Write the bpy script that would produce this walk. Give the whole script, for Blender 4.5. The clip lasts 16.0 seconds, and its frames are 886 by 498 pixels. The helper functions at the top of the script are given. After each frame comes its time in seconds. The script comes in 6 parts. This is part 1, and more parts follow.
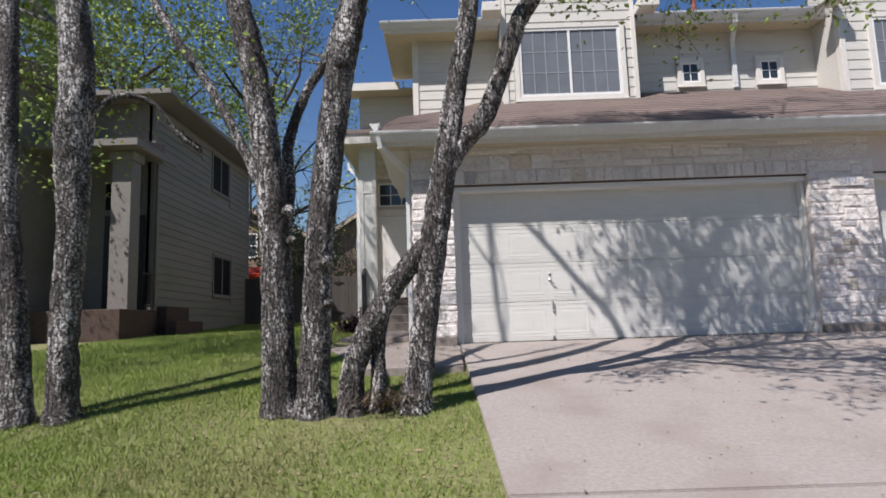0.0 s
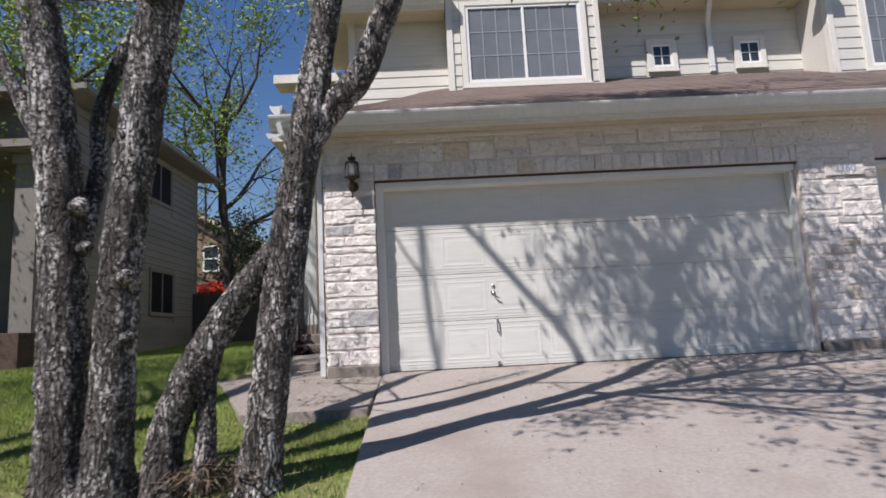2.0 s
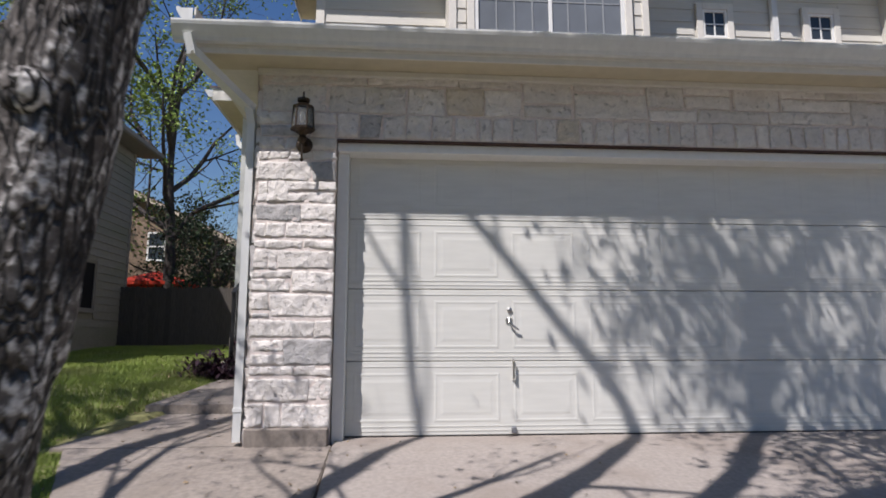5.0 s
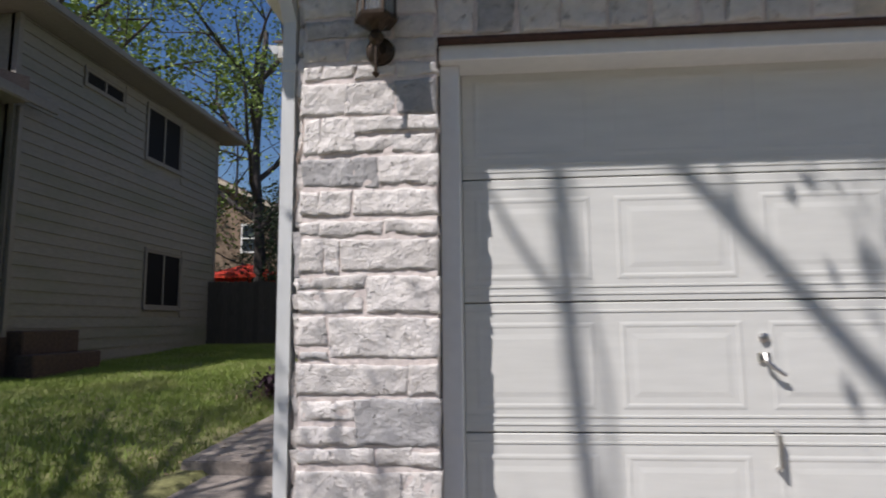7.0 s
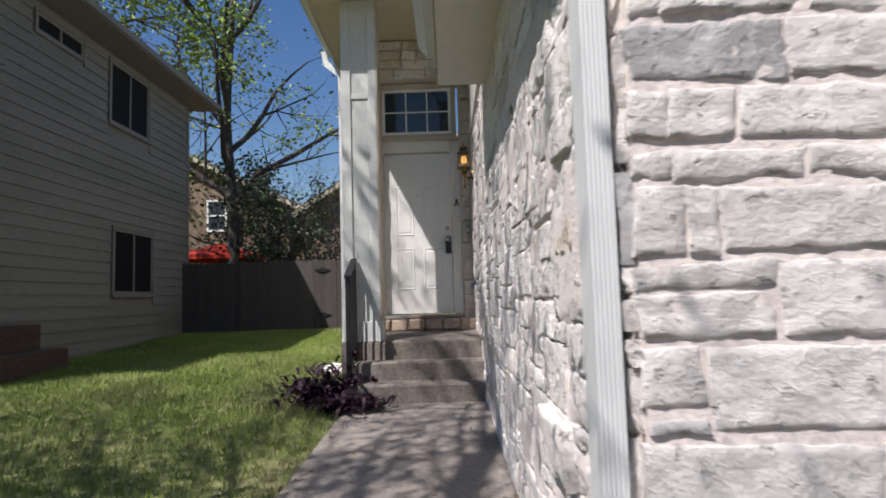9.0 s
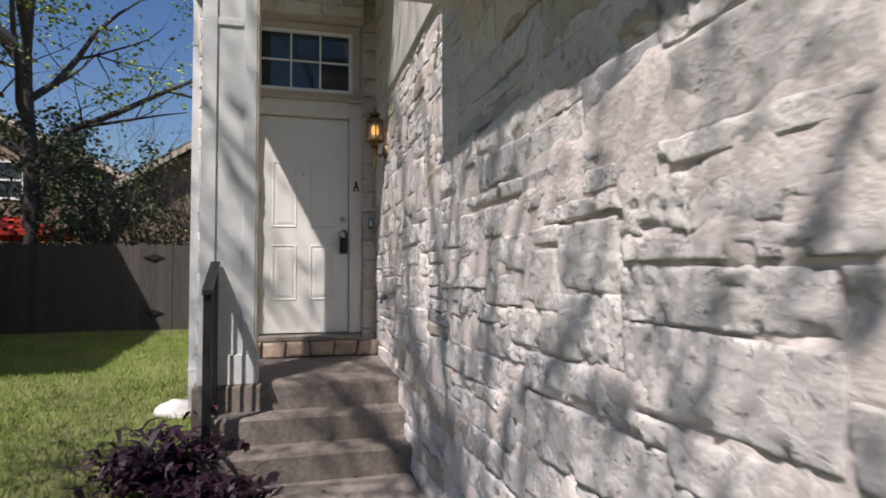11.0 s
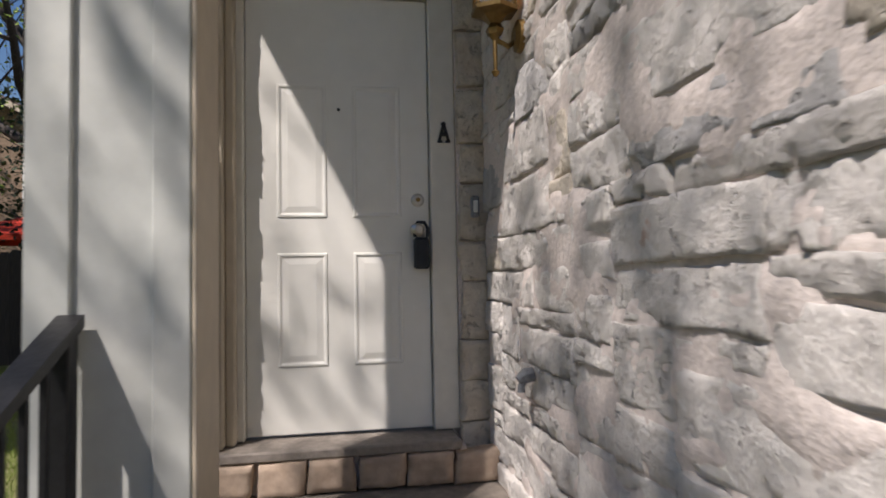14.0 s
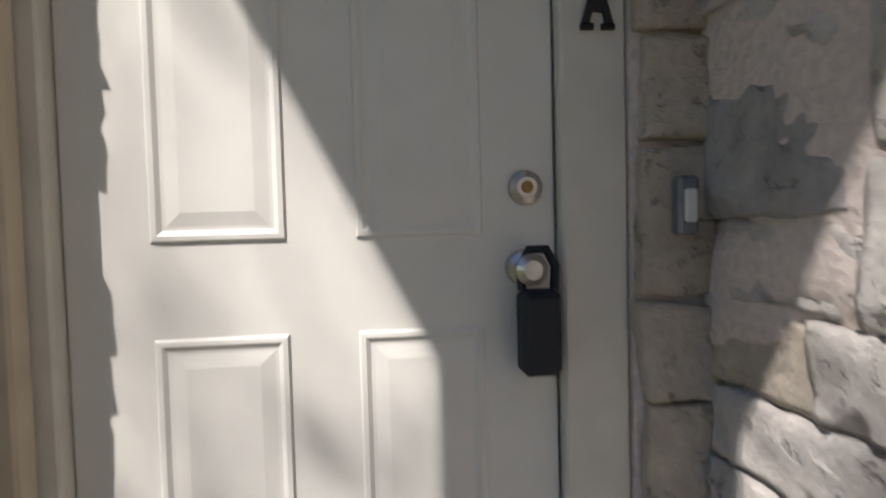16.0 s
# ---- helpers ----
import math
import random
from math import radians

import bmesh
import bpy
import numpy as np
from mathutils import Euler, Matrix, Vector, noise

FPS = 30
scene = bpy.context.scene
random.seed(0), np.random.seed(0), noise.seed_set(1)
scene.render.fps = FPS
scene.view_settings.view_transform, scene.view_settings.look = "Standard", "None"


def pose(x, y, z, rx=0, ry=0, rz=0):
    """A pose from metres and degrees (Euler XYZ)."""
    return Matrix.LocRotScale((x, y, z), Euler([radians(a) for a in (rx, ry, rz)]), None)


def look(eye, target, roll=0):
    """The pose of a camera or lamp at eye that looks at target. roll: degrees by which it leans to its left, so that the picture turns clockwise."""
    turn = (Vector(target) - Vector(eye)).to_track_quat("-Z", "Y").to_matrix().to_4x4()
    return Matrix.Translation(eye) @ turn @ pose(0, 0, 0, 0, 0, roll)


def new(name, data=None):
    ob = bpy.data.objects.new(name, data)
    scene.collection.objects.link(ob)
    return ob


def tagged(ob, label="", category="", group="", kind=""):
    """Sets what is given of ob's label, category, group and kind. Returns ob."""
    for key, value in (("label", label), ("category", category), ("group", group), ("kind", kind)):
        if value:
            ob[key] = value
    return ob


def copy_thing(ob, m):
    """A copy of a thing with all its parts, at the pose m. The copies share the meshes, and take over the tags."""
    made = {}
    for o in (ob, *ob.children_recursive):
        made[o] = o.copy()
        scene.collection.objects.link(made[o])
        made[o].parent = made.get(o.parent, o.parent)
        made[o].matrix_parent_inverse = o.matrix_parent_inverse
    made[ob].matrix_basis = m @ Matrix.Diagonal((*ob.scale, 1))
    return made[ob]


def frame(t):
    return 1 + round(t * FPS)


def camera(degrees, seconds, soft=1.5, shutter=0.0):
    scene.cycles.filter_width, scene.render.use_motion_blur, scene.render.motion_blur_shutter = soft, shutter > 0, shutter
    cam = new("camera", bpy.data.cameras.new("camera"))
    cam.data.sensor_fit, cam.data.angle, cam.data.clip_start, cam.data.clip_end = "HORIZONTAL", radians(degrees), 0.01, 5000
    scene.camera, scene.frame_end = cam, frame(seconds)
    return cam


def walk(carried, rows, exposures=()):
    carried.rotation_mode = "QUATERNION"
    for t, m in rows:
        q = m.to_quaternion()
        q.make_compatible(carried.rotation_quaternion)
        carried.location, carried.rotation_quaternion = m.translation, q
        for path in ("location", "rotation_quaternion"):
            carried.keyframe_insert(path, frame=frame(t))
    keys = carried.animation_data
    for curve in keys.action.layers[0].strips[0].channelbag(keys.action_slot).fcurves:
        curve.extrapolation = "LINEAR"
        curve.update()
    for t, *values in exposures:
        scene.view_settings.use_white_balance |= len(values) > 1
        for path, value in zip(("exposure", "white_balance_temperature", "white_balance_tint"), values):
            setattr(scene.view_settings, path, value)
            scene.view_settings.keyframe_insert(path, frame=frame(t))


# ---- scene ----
cam = camera(73.4, 16.0, soft=1.7, shutter=0.4)
METRES, EYE, TILT, LEAN, TURN = 14.3, 1.3, 0.0, 0.0, 0.1
ROWS = [
    (0.0, 0.0, 0.0, 0.0, 0.24, 7.26, 1.89),
    (0.5, 0.0127, 0.0224, -0.0015, 0.55, 6.04, 1.72),
    (1.0, 0.0275, 0.0418, 0.0024, 1.64, 5.72, 2.15),
    (1.5, 0.0404, 0.072, 0.0056, 0.14, 5.84, 2.09),
    (2.0, 0.0543, 0.1014, 0.0092, -0.85, 8.18, 2.93),
    (2.5, 0.0627, 0.1267, 0.0122, 2.21, 6.85, 3.29),
    (3.0, 0.0631, 0.1548, 0.0186, 0.43, 5.91, 1.87),
    (3.5, 0.0556, 0.1815, 0.022, -2.5, 8.09, -0.1),
    (6.0, 0.0405, 0.3357, 0.0429, -4.71, 8.42, 0.21),
    (6.5, 0.0352, 0.3724, 0.0488, -0.09, 8.35, 1.93),
    (7.0, 0.0255, 0.4062, 0.0521, 4.45, 6.94, 0.55),
    (7.5, 0.0122, 0.4315, 0.054, 9.89, 6.25, 1.38),
    (8.0, -0.008, 0.4546, 0.0569, 11.04, 5.2, 0.37),
    (8.5, -0.0343, 0.4701, 0.06, 4.8, 4.79, 1.78),
    (9.0, -0.0546, 0.4896, 0.0615, 0.48, 4.6, 1.72),
    (11.5, -0.089, 0.6407, 0.0845, -15.7, 2.57, 0.24),
    (12.0, -0.09, 0.6725, 0.0821, -13.2, 4.21, 0.88),
    (12.5, -0.0889, 0.7109, 0.0933, -11.66, 2.74, 1.67),
    (13.0, -0.0873, 0.7455, 0.0946, -12.92, 1.96, 1.15),
    (13.5, -0.0826, 0.7784, 0.0943, -11.64, 1.85, 1.04),
    (14.0, -0.0778, 0.8095, 0.0963, -9.63, 2.48, 1.08),
    (14.5, -0.0742, 0.8449, 0.098, -10.76, 1.59, 1.2),
    (15.0, -0.0709, 0.884, 0.0996, -7.22, 3.12, 1.22),
    (15.5, -0.0718, 0.9075, 0.1064, -6.85, -0.29, 0.68),
    (16.0, -0.0719, 0.9284, 0.1163, -6.6, -2.3, 1.52),
]
walk(cam, [(t, pose(0, 0, EYE, TILT, LEAN, TURN) @ pose(METRES * x, METRES * y, METRES * z, 90 + pitch, roll, yaw)) for t, x, y, z, yaw, pitch, roll in ROWS],
     exposures=[(0.0, 0.13, 6440, 14), (3.0, 0.1, 6440, 14), (6.0, -0.02, 6430, 14), (7.5, -0.06, 6400, 13), (8.5, 0.07, 6380, 13), (9.0, 0.2, 6380, 13), (11.5, 0.12, 6600, 15), (12.5, 0.1, 6660, 15), (14.0, 0.06, 6750, 14), (14.5, 0.1, 6800, 13), (15.0, 0.52, 6800, 15), (15.5, 0.5, 6750, 14), (16.0, 0.3, 6700, 13)])

# ---- light ----
SUN_WAY = Vector((0.95, 1.0, -1.88)).normalized()
world = bpy.data.worlds.new("sky")
scene.world = world
world.use_nodes = True
sky = world.node_tree.nodes.new("ShaderNodeTexSky")
sky.sky_type, sky.sun_disc = "NISHITA", False
sky.sun_elevation, sky.sun_rotation = math.asin(-SUN_WAY.z), math.atan2(-SUN_WAY.x, -SUN_WAY.y)
sky.air_density, sky.dust_density, sky.ozone_density = 1.25, 0.1, 1.4
back = world.node_tree.nodes["Background"]
back.inputs["Strength"].default_value = 0.086
deep = world.node_tree.nodes.new("ShaderNodeHueSaturation")
deep.inputs["Saturation"].default_value, deep.inputs["Hue"].default_value = 1.28, 0.511
world.node_tree.links.new(sky.outputs[0], deep.inputs["Color"])
world.node_tree.links.new(deep.outputs[0], back.inputs["Color"])
sun = new("sun", bpy.data.lights.new("sun", "SUN"))
sun.data.energy, sun.data.angle, sun.data.color = 5.8, radians(0.53), (1.0, 0.952, 0.925)
sun.matrix_world = look((0, 0, 30), Vector((0, 0, 30)) + SUN_WAY)

# ---- materials ----
MATS = {}


def material(name, colour, rough=0.7, metal=0.0, scale=30.0, vary=0.12, bump=0.2, stain=0.0, stain_colour=(0.1, 0.09, 0.08),
             stain_scale=1.3, random_tint=0.0, detail=6.0, cracks=0.0, bump_size=0.01, coat=0.0, stretch=(1, 1, 1), island=False, grit=0.5, pits=0.0, rust=0.0):
    """Two scales of noise over a base colour, with relief; random_tint varies it from piece to piece."""
    m = bpy.data.materials.new(name)
    m.use_nodes = True
    n, l = m.node_tree.nodes, m.node_tree.links
    b = n["Principled BSDF"]
    b.inputs["Roughness"].default_value, b.inputs["Metallic"].default_value = rough, metal
    b.inputs["Coat Weight"].default_value = coat
    at = n.new("ShaderNodeTexCoord")
    mp = n.new("ShaderNodeMapping")
    mp.inputs["Scale"].default_value = stretch
    geo = n.new("ShaderNodeNewGeometry")
    l.new(geo.outputs["Position"], mp.inputs["Vector"])
    fine = n.new("ShaderNodeTexNoise")
    fine.inputs["Scale"].default_value, fine.inputs["Detail"].default_value, fine.inputs["Roughness"].default_value = scale, detail, grit
    l.new(mp.outputs[0], fine.inputs["Vector"])
    coarse = n.new("ShaderNodeTexNoise")
    coarse.inputs["Scale"].default_value, coarse.inputs["Detail"].default_value = stain_scale, 5.0
    l.new(mp.outputs[0], coarse.inputs["Vector"])
    ramp = n.new("ShaderNodeValToRGB")
    lo, hi = [max(0.0, c * (1 - vary)) for c in colour], [min(1.0, c * (1 + vary)) for c in colour]
    ramp.color_ramp.elements[0].position, ramp.color_ramp.elements[0].color = 0.3, (*lo, 1)
    ramp.color_ramp.elements[1].position, ramp.color_ramp.elements[1].color = 0.7, (*hi, 1)
    l.new(fine.outputs["Fac"], ramp.inputs["Fac"])
    out = ramp.outputs["Color"]
    if stain:
        mask = n.new("ShaderNodeMapRange")
        mask.inputs["From Min"].default_value, mask.inputs["From Max"].default_value = 0.48, 0.72
        mask.inputs["To Max"].default_value = stain
        l.new(coarse.outputs["Fac"], mask.inputs["Value"])
        mix = n.new("ShaderNodeMix")
        mix.data_type = "RGBA"
        l.new(mask.outputs[0], mix.inputs["Factor"])
        l.new(out, mix.inputs["A"])
        mix.inputs["B"].default_value = (*stain_colour, 1)
        out = mix.outputs["Result"]
    if rust:
        rn = n.new("ShaderNodeTexNoise")
        rn.inputs["Scale"].default_value, rn.inputs["Detail"].default_value, rn.inputs["Roughness"].default_value = 3.3, 6, 0.62
        l.new(mp.outputs[0], rn.inputs["Vector"])
        spot = n.new("ShaderNodeMapRange")
        spot.inputs["From Min"].default_value, spot.inputs["From Max"].default_value, spot.inputs["To Max"].default_value = 0.685, 0.72, rust
        l.new(rn.outputs["Fac"], spot.inputs["Value"])
        rmix = n.new("ShaderNodeMix")
        rmix.data_type = "RGBA"
        l.new(spot.outputs[0], rmix.inputs["Factor"])
        l.new(out, rmix.inputs["A"])
        rmix.inputs["B"].default_value = (0.55, 0.30, 0.17, 1)
        out = rmix.outputs["Result"]
    hole = None
    # pits: the shade inside each hole is put into the colour, besides the relief
    if pits:
        pn = n.new("ShaderNodeTexNoise")
        pn.inputs["Scale"].default_value, pn.inputs["Detail"].default_value, pn.inputs["Roughness"].default_value = 24, 5, 0.6
        l.new(mp.outputs[0], pn.inputs["Vector"])
        hole = n.new("ShaderNodeMapRange")
        hole.inputs["From Min"].default_value, hole.inputs["From Max"].default_value = 0.60, 0.68
        l.new(pn.outputs["Fac"], hole.inputs["Value"])
        dim = n.new("ShaderNodeMix")
        dim.data_type = "RGBA"
        half = n.new("ShaderNodeMath")
        half.operation = "MULTIPLY"
        half.inputs[1].default_value = 0.45
        l.new(hole.outputs[0], half.inputs[0])
        l.new(half.outputs[0], dim.inputs["Factor"])
        l.new(out, dim.inputs["A"])
        dim.inputs["B"].default_value = (*[c * 0.45 for c in colour], 1)
        out = dim.outputs["Result"]
    if random_tint:
        hsv = n.new("ShaderNodeHueSaturation")
        if island:
            rnd = geo.outputs["Random Per Island"]
        else:
            rnd = n.new("ShaderNodeObjectInfo").outputs["Random"]
        val = n.new("ShaderNodeMapRange")
        val.inputs["To Min"].default_value, val.inputs["To Max"].default_value = 1 - random_tint, 1 + random_tint * 0.6
        l.new(rnd, val.inputs["Value"])
        l.new(val.outputs[0], hsv.inputs["Value"])
        l.new(out, hsv.inputs["Color"])
        out = hsv.outputs["Color"]
    l.new(out, b.inputs["Base Color"])
    height = fine.outputs["Fac"]
    if cracks:
        vor = n.new("ShaderNodeTexVoronoi")
        vor.inputs["Scale"].default_value = cracks
        l.new(mp.outputs[0], vor.inputs["Vector"])
        add = n.new("ShaderNodeMath")
        add.operation = "MULTIPLY_ADD"
        add.inputs[1].default_value = 0.7
        l.new(vor.outputs["Distance"], add.inputs[0])
        l.new(fine.outputs["Fac"], add.inputs[2])
        height = add.outputs[0]
    if hole:
        sub = n.new("ShaderNodeMath")
        sub.operation = "MULTIPLY_ADD"
        sub.inputs[1].default_value = -pits
        l.new(hole.outputs[0], sub.inputs[0])
        l.new(height, sub.inputs[2])
        height = sub.outputs[0]
    if bump:
        bm = n.new("ShaderNodeBump")
        bm.inputs["Strength"].default_value, bm.inputs["Distance"].default_value = bump, bump_size
        l.new(height, bm.inputs["Height"])
        l.new(bm.outputs[0], b.inputs["Normal"])
    MATS[name] = m
    return m


def glass(name, colour, rough=0.03):
    m = bpy.data.materials.new(name)
    m.use_nodes = True
    b = m.node_tree.nodes["Principled BSDF"]
    b.inputs["Base Color"].default_value = (*colour, 1)
    b.inputs["Roughness"].default_value = rough
    b.inputs["IOR"].default_value = 1.5
    return m


def bark_material():
    """Dark furrows between pale, lichen-flecked plates."""
    m = bpy.data.materials.new("bark")
    m.use_nodes = True
    n, l = m.node_tree.nodes, m.node_tree.links
    b = n["Principled BSDF"]
    b.inputs["Roughness"].default_value = 0.95
    geo = n.new("ShaderNodeNewGeometry")
    mp = n.new("ShaderNodeMapping")
    mp.inputs["Scale"].default_value = (1, 1, 0.24)
    l.new(geo.outputs["Position"], mp.inputs["Vector"])
    warp = n.new("ShaderNodeTexNoise")
    warp.inputs["Scale"].default_value = 14
    l.new(mp.outputs[0], warp.inputs["Vector"])
    mixv = n.new("ShaderNodeMix")
    mixv.data_type = "VECTOR"
    mixv.inputs["Factor"].default_value = 0.16
    l.new(mp.outputs[0], mixv.inputs["A"])
    l.new(warp.outputs["Color"], mixv.inputs["B"])
    vor = n.new("ShaderNodeTexVoronoi")
    vor.feature = "DISTANCE_TO_EDGE"
    vor.inputs["Scale"].default_value = 31
    l.new(mixv.outputs["Result"], vor.inputs["Vector"])
    fine = n.new("ShaderNodeTexNoise")
    fine.inputs["Scale"].default_value, fine.inputs["Detail"].default_value = 45, 8
    l.new(geo.outputs["Position"], fine.inputs["Vector"])
    patch = n.new("ShaderNodeTexNoise")
    patch.inputs["Scale"].default_value, patch.inputs["Detail"].default_value = 7, 6
    l.new(mp.outputs[0], patch.inputs["Vector"])
    ridge = n.new("ShaderNodeMapRange")
    ridge.inputs["From Max"].default_value = 0.13
    l.new(vor.outputs["Distance"], ridge.inputs["Value"])
    ramp = n.new("ShaderNodeValToRGB")
    e = ramp.color_ramp.elements
    e[0].position, e[0].color = 0.40, (0.065, 0.056, 0.05, 1)
    e[1].position, e[1].color = 0.61, (0.60, 0.58, 0.55, 1)
    mid = e.new(0.505)
    mid.color = (0.125, 0.112, 0.102, 1)
    add = n.new("ShaderNodeMath")
    add.operation = "MULTIPLY_ADD"
    add.inputs[1].default_value = 0.5
    l.new(fine.outputs["Fac"], add.inputs[0])
    half = n.new("ShaderNodeMath")
    half.operation = "MULTIPLY"
    half.inputs[1].default_value = 0.5
    l.new(patch.outputs["Fac"], half.inputs[0])
    l.new(half.outputs[0], add.inputs[2])
    l.new(add.outputs[0], ramp.inputs["Fac"])
    dark = n.new("ShaderNodeMix")
    dark.data_type = "RGBA"
    dark.inputs["A"].default_value = (0.032, 0.028, 0.025, 1)
    l.new(ridge.outputs[0], dark.inputs["Factor"])
    l.new(ramp.outputs["Color"], dark.inputs["B"])
    l.new(dark.outputs["Result"], b.inputs["Base Color"])
    hgt = n.new("ShaderNodeMath")
    hgt.operation = "MULTIPLY_ADD"
    hgt.inputs[1].default_value = 0.35
    l.new(fine.outputs["Fac"], hgt.inputs[0])
    l.new(ridge.outputs[0], hgt.inputs[2])
    bump = n.new("ShaderNodeBump")
    bump.inputs["Strength"].default_value, bump.inputs["Distance"].default_value = 1.0, 0.035
    l.new(hgt.outputs[0], bump.inputs["Height"])
    l.new(bump.outputs[0], b.inputs["Normal"])
    return m


STONE = material("limestone", (0.80, 0.755, 0.705), 0.9, scale=19, vary=0.13, bump=1.0, stain=0.35, stain_colour=(0.60, 0.555, 0.51),
                 stain_scale=4.0, random_tint=0.13, cracks=9, bump_size=0.026, detail=12, grit=0.68, pits=0.35, rust=0.6)
STONE_TAN = material("tan_limestone", (0.66, 0.59, 0.49), 0.9, scale=19, vary=0.15, bump=1.0, stain=0.5, stain_colour=(0.56, 0.42, 0.29),
                     stain_scale=5.0, random_tint=0.12, cracks=9, bump_size=0.026, detail=12, grit=0.68, pits=0.35)
STONE_GREY = material("weathered_limestone", (0.52, 0.505, 0.49), 0.92, scale=18, vary=0.2, bump=1.0, stain=0.6, stain_colour=(0.30, 0.29, 0.29),
                      stain_scale=6.0, random_tint=0.12, cracks=9, bump_size=0.022, detail=12, grit=0.68, pits=0.35)
MORTAR = material("mortar", (0.7, 0.62, 0.57), 0.95, scale=60, vary=0.12, bump=0.5)
SIDING = material("siding_paint", (0.58, 0.565, 0.51), 0.6, scale=12, vary=0.05, bump=0.1, stain=0.2, stain_colour=(0.5, 0.47, 0.38), stretch=(0.3, 1, 4))
TRIM = material("trim_paint", (0.68, 0.655, 0.59), 0.55, scale=14, vary=0.05, bump=0.08, stain=0.15, stain_colour=(0.52, 0.49, 0.4))
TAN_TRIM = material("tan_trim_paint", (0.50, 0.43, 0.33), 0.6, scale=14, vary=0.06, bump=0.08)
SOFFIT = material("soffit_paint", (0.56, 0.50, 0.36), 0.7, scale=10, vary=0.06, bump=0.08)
GUTTER = material("gutter_metal", (0.66, 0.67, 0.65), 0.42, scale=20, vary=0.05, bump=0.05, stain=0.25, stain_colour=(0.5, 0.5, 0.48), stretch=(1, 1, 0.2))
COLUMN = material("column_paint", (0.55, 0.56, 0.52), 0.6, scale=14, vary=0.06, bump=0.08, stain=0.2, stain_colour=(0.42, 0.42, 0.38))
GARAGE = material("garage_door_paint", (0.64, 0.64, 0.595), 0.5, scale=8, vary=0.04, bump=0.08, stain=0.15, stain_colour=(0.56, 0.55, 0.5), stretch=(0.5, 1, 3))
DOOR = material("front_door_paint", (0.73, 0.72, 0.67), 0.45, scale=10, vary=0.03, bump=0.05, stain=0.1, stain_colour=(0.6, 0.57, 0.5))
WHITE = material("white_vinyl", (0.78, 0.78, 0.75), 0.4, scale=20, vary=0.03, bump=0.03)
CONCRETE = material("concrete", (0.302, 0.268, 0.24), 0.9, scale=35, vary=0.13, bump=0.35, stain=0.75, stain_colour=(0.235, 0.195, 0.165), stain_scale=1.5, detail=9)
OLD_CONCRETE = material("old_concrete", (0.25, 0.217, 0.187), 0.92, scale=30, vary=0.2, bump=0.5, stain=0.6, stain_colour=(0.20, 0.17, 0.14), stain_scale=2.2, detail=9)
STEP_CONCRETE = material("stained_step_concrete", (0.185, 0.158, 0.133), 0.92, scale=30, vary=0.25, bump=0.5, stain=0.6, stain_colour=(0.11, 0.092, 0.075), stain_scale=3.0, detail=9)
SHINGLE = material("shingle", (0.165, 0.125, 0.105), 0.95, scale=60, vary=0.3, bump=0.5, stain=0.4, stain_colour=(0.11, 0.085, 0.075), random_tint=0.12)
SOIL = material("lawn_ground", (0.17, 0.175, 0.065), 0.98, scale=22, vary=0.3, bump=0.6, stain=0.55, stain_colour=(0.20, 0.165, 0.09), stain_scale=0.8, bump_size=0.03)
GRASS = material("grass_blade", (0.185, 0.255, 0.042), 0.7, scale=1.2, vary=0.22, bump=0.0, random_tint=0.13, island=True, stain=0.45, stain_colour=(0.25, 0.235, 0.10), stain_scale=0.7)
BARK = bark_material()
DARK_BARK = material("dark_bark", (0.06, 0.05, 0.045), 0.95, scale=26, vary=0.3, bump=0.8, cracks=20, bump_size=0.02)
LEAF = material("young_leaf", (0.21, 0.30, 0.045), 0.6, scale=3, vary=0.25, bump=0.0, random_tint=0.35, island=True)
DARK_LEAF = material("dark_leaf", (0.035, 0.06, 0.02), 0.6, scale=3, vary=0.3, bump=0.0, random_tint=0.4, island=True)
PURPLE = material("purple_leaf", (0.035, 0.010, 0.022), 0.5, scale=8, vary=0.4, bump=0.0, random_tint=0.4, island=True)
DRY = material("dry_leaf", (0.26, 0.19, 0.11), 0.8, scale=8, vary=0.3, bump=0.0, random_tint=0.5, island=True)
TWIG = material("dead_twig", (0.14, 0.10, 0.065), 0.9, scale=8, vary=0.3, bump=0.0, random_tint=0.4, island=True)
# Grey boards, coloured darker than the wood for the next house's shade.
FENCE = material("fence_wood_shaded", (0.066, 0.058, 0.05), 0.9, scale=20, vary=0.25, bump=0.4, stretch=(3, 3, 0.25), random_tint=0.2)
IRON = material("black_iron", (0.02, 0.02, 0.021), 0.45, metal=0.3, scale=50, vary=0.2, bump=0.15)
BRONZE = material("bronze", (0.07, 0.05, 0.035), 0.45, metal=0.8, scale=50, vary=0.3, bump=0.2)
BRASS = material("brass", (0.24, 0.155, 0.06), 0.4, metal=0.9, scale=40, vary=0.2, bump=0.1)
CHROME = material("satin_nickel", (0.55, 0.53, 0.5), 0.3, metal=1.0, scale=60, vary=0.1, bump=0.05)
DARK_PLASTIC = material("dark_plastic", (0.007, 0.011, 0.017), 0.6, scale=60, vary=0.2, bump=0.1)
GREY_PLASTIC = material("grey_metal", (0.22, 0.23, 0.25), 0.45, metal=0.4, scale=60, vary=0.2, bump=0.1)
STEEL = material("rusty_steel", (0.06, 0.03, 0.022), 0.8, scale=40, vary=0.3, bump=0.2)
BLACK = material("black_paint", (0.015, 0.014, 0.013), 0.5, scale=60, vary=0.2, bump=0.05)
NUMBER = material("number_paint", (0.36, 0.40, 0.50), 0.6, scale=60, vary=0.1, bump=0.05)
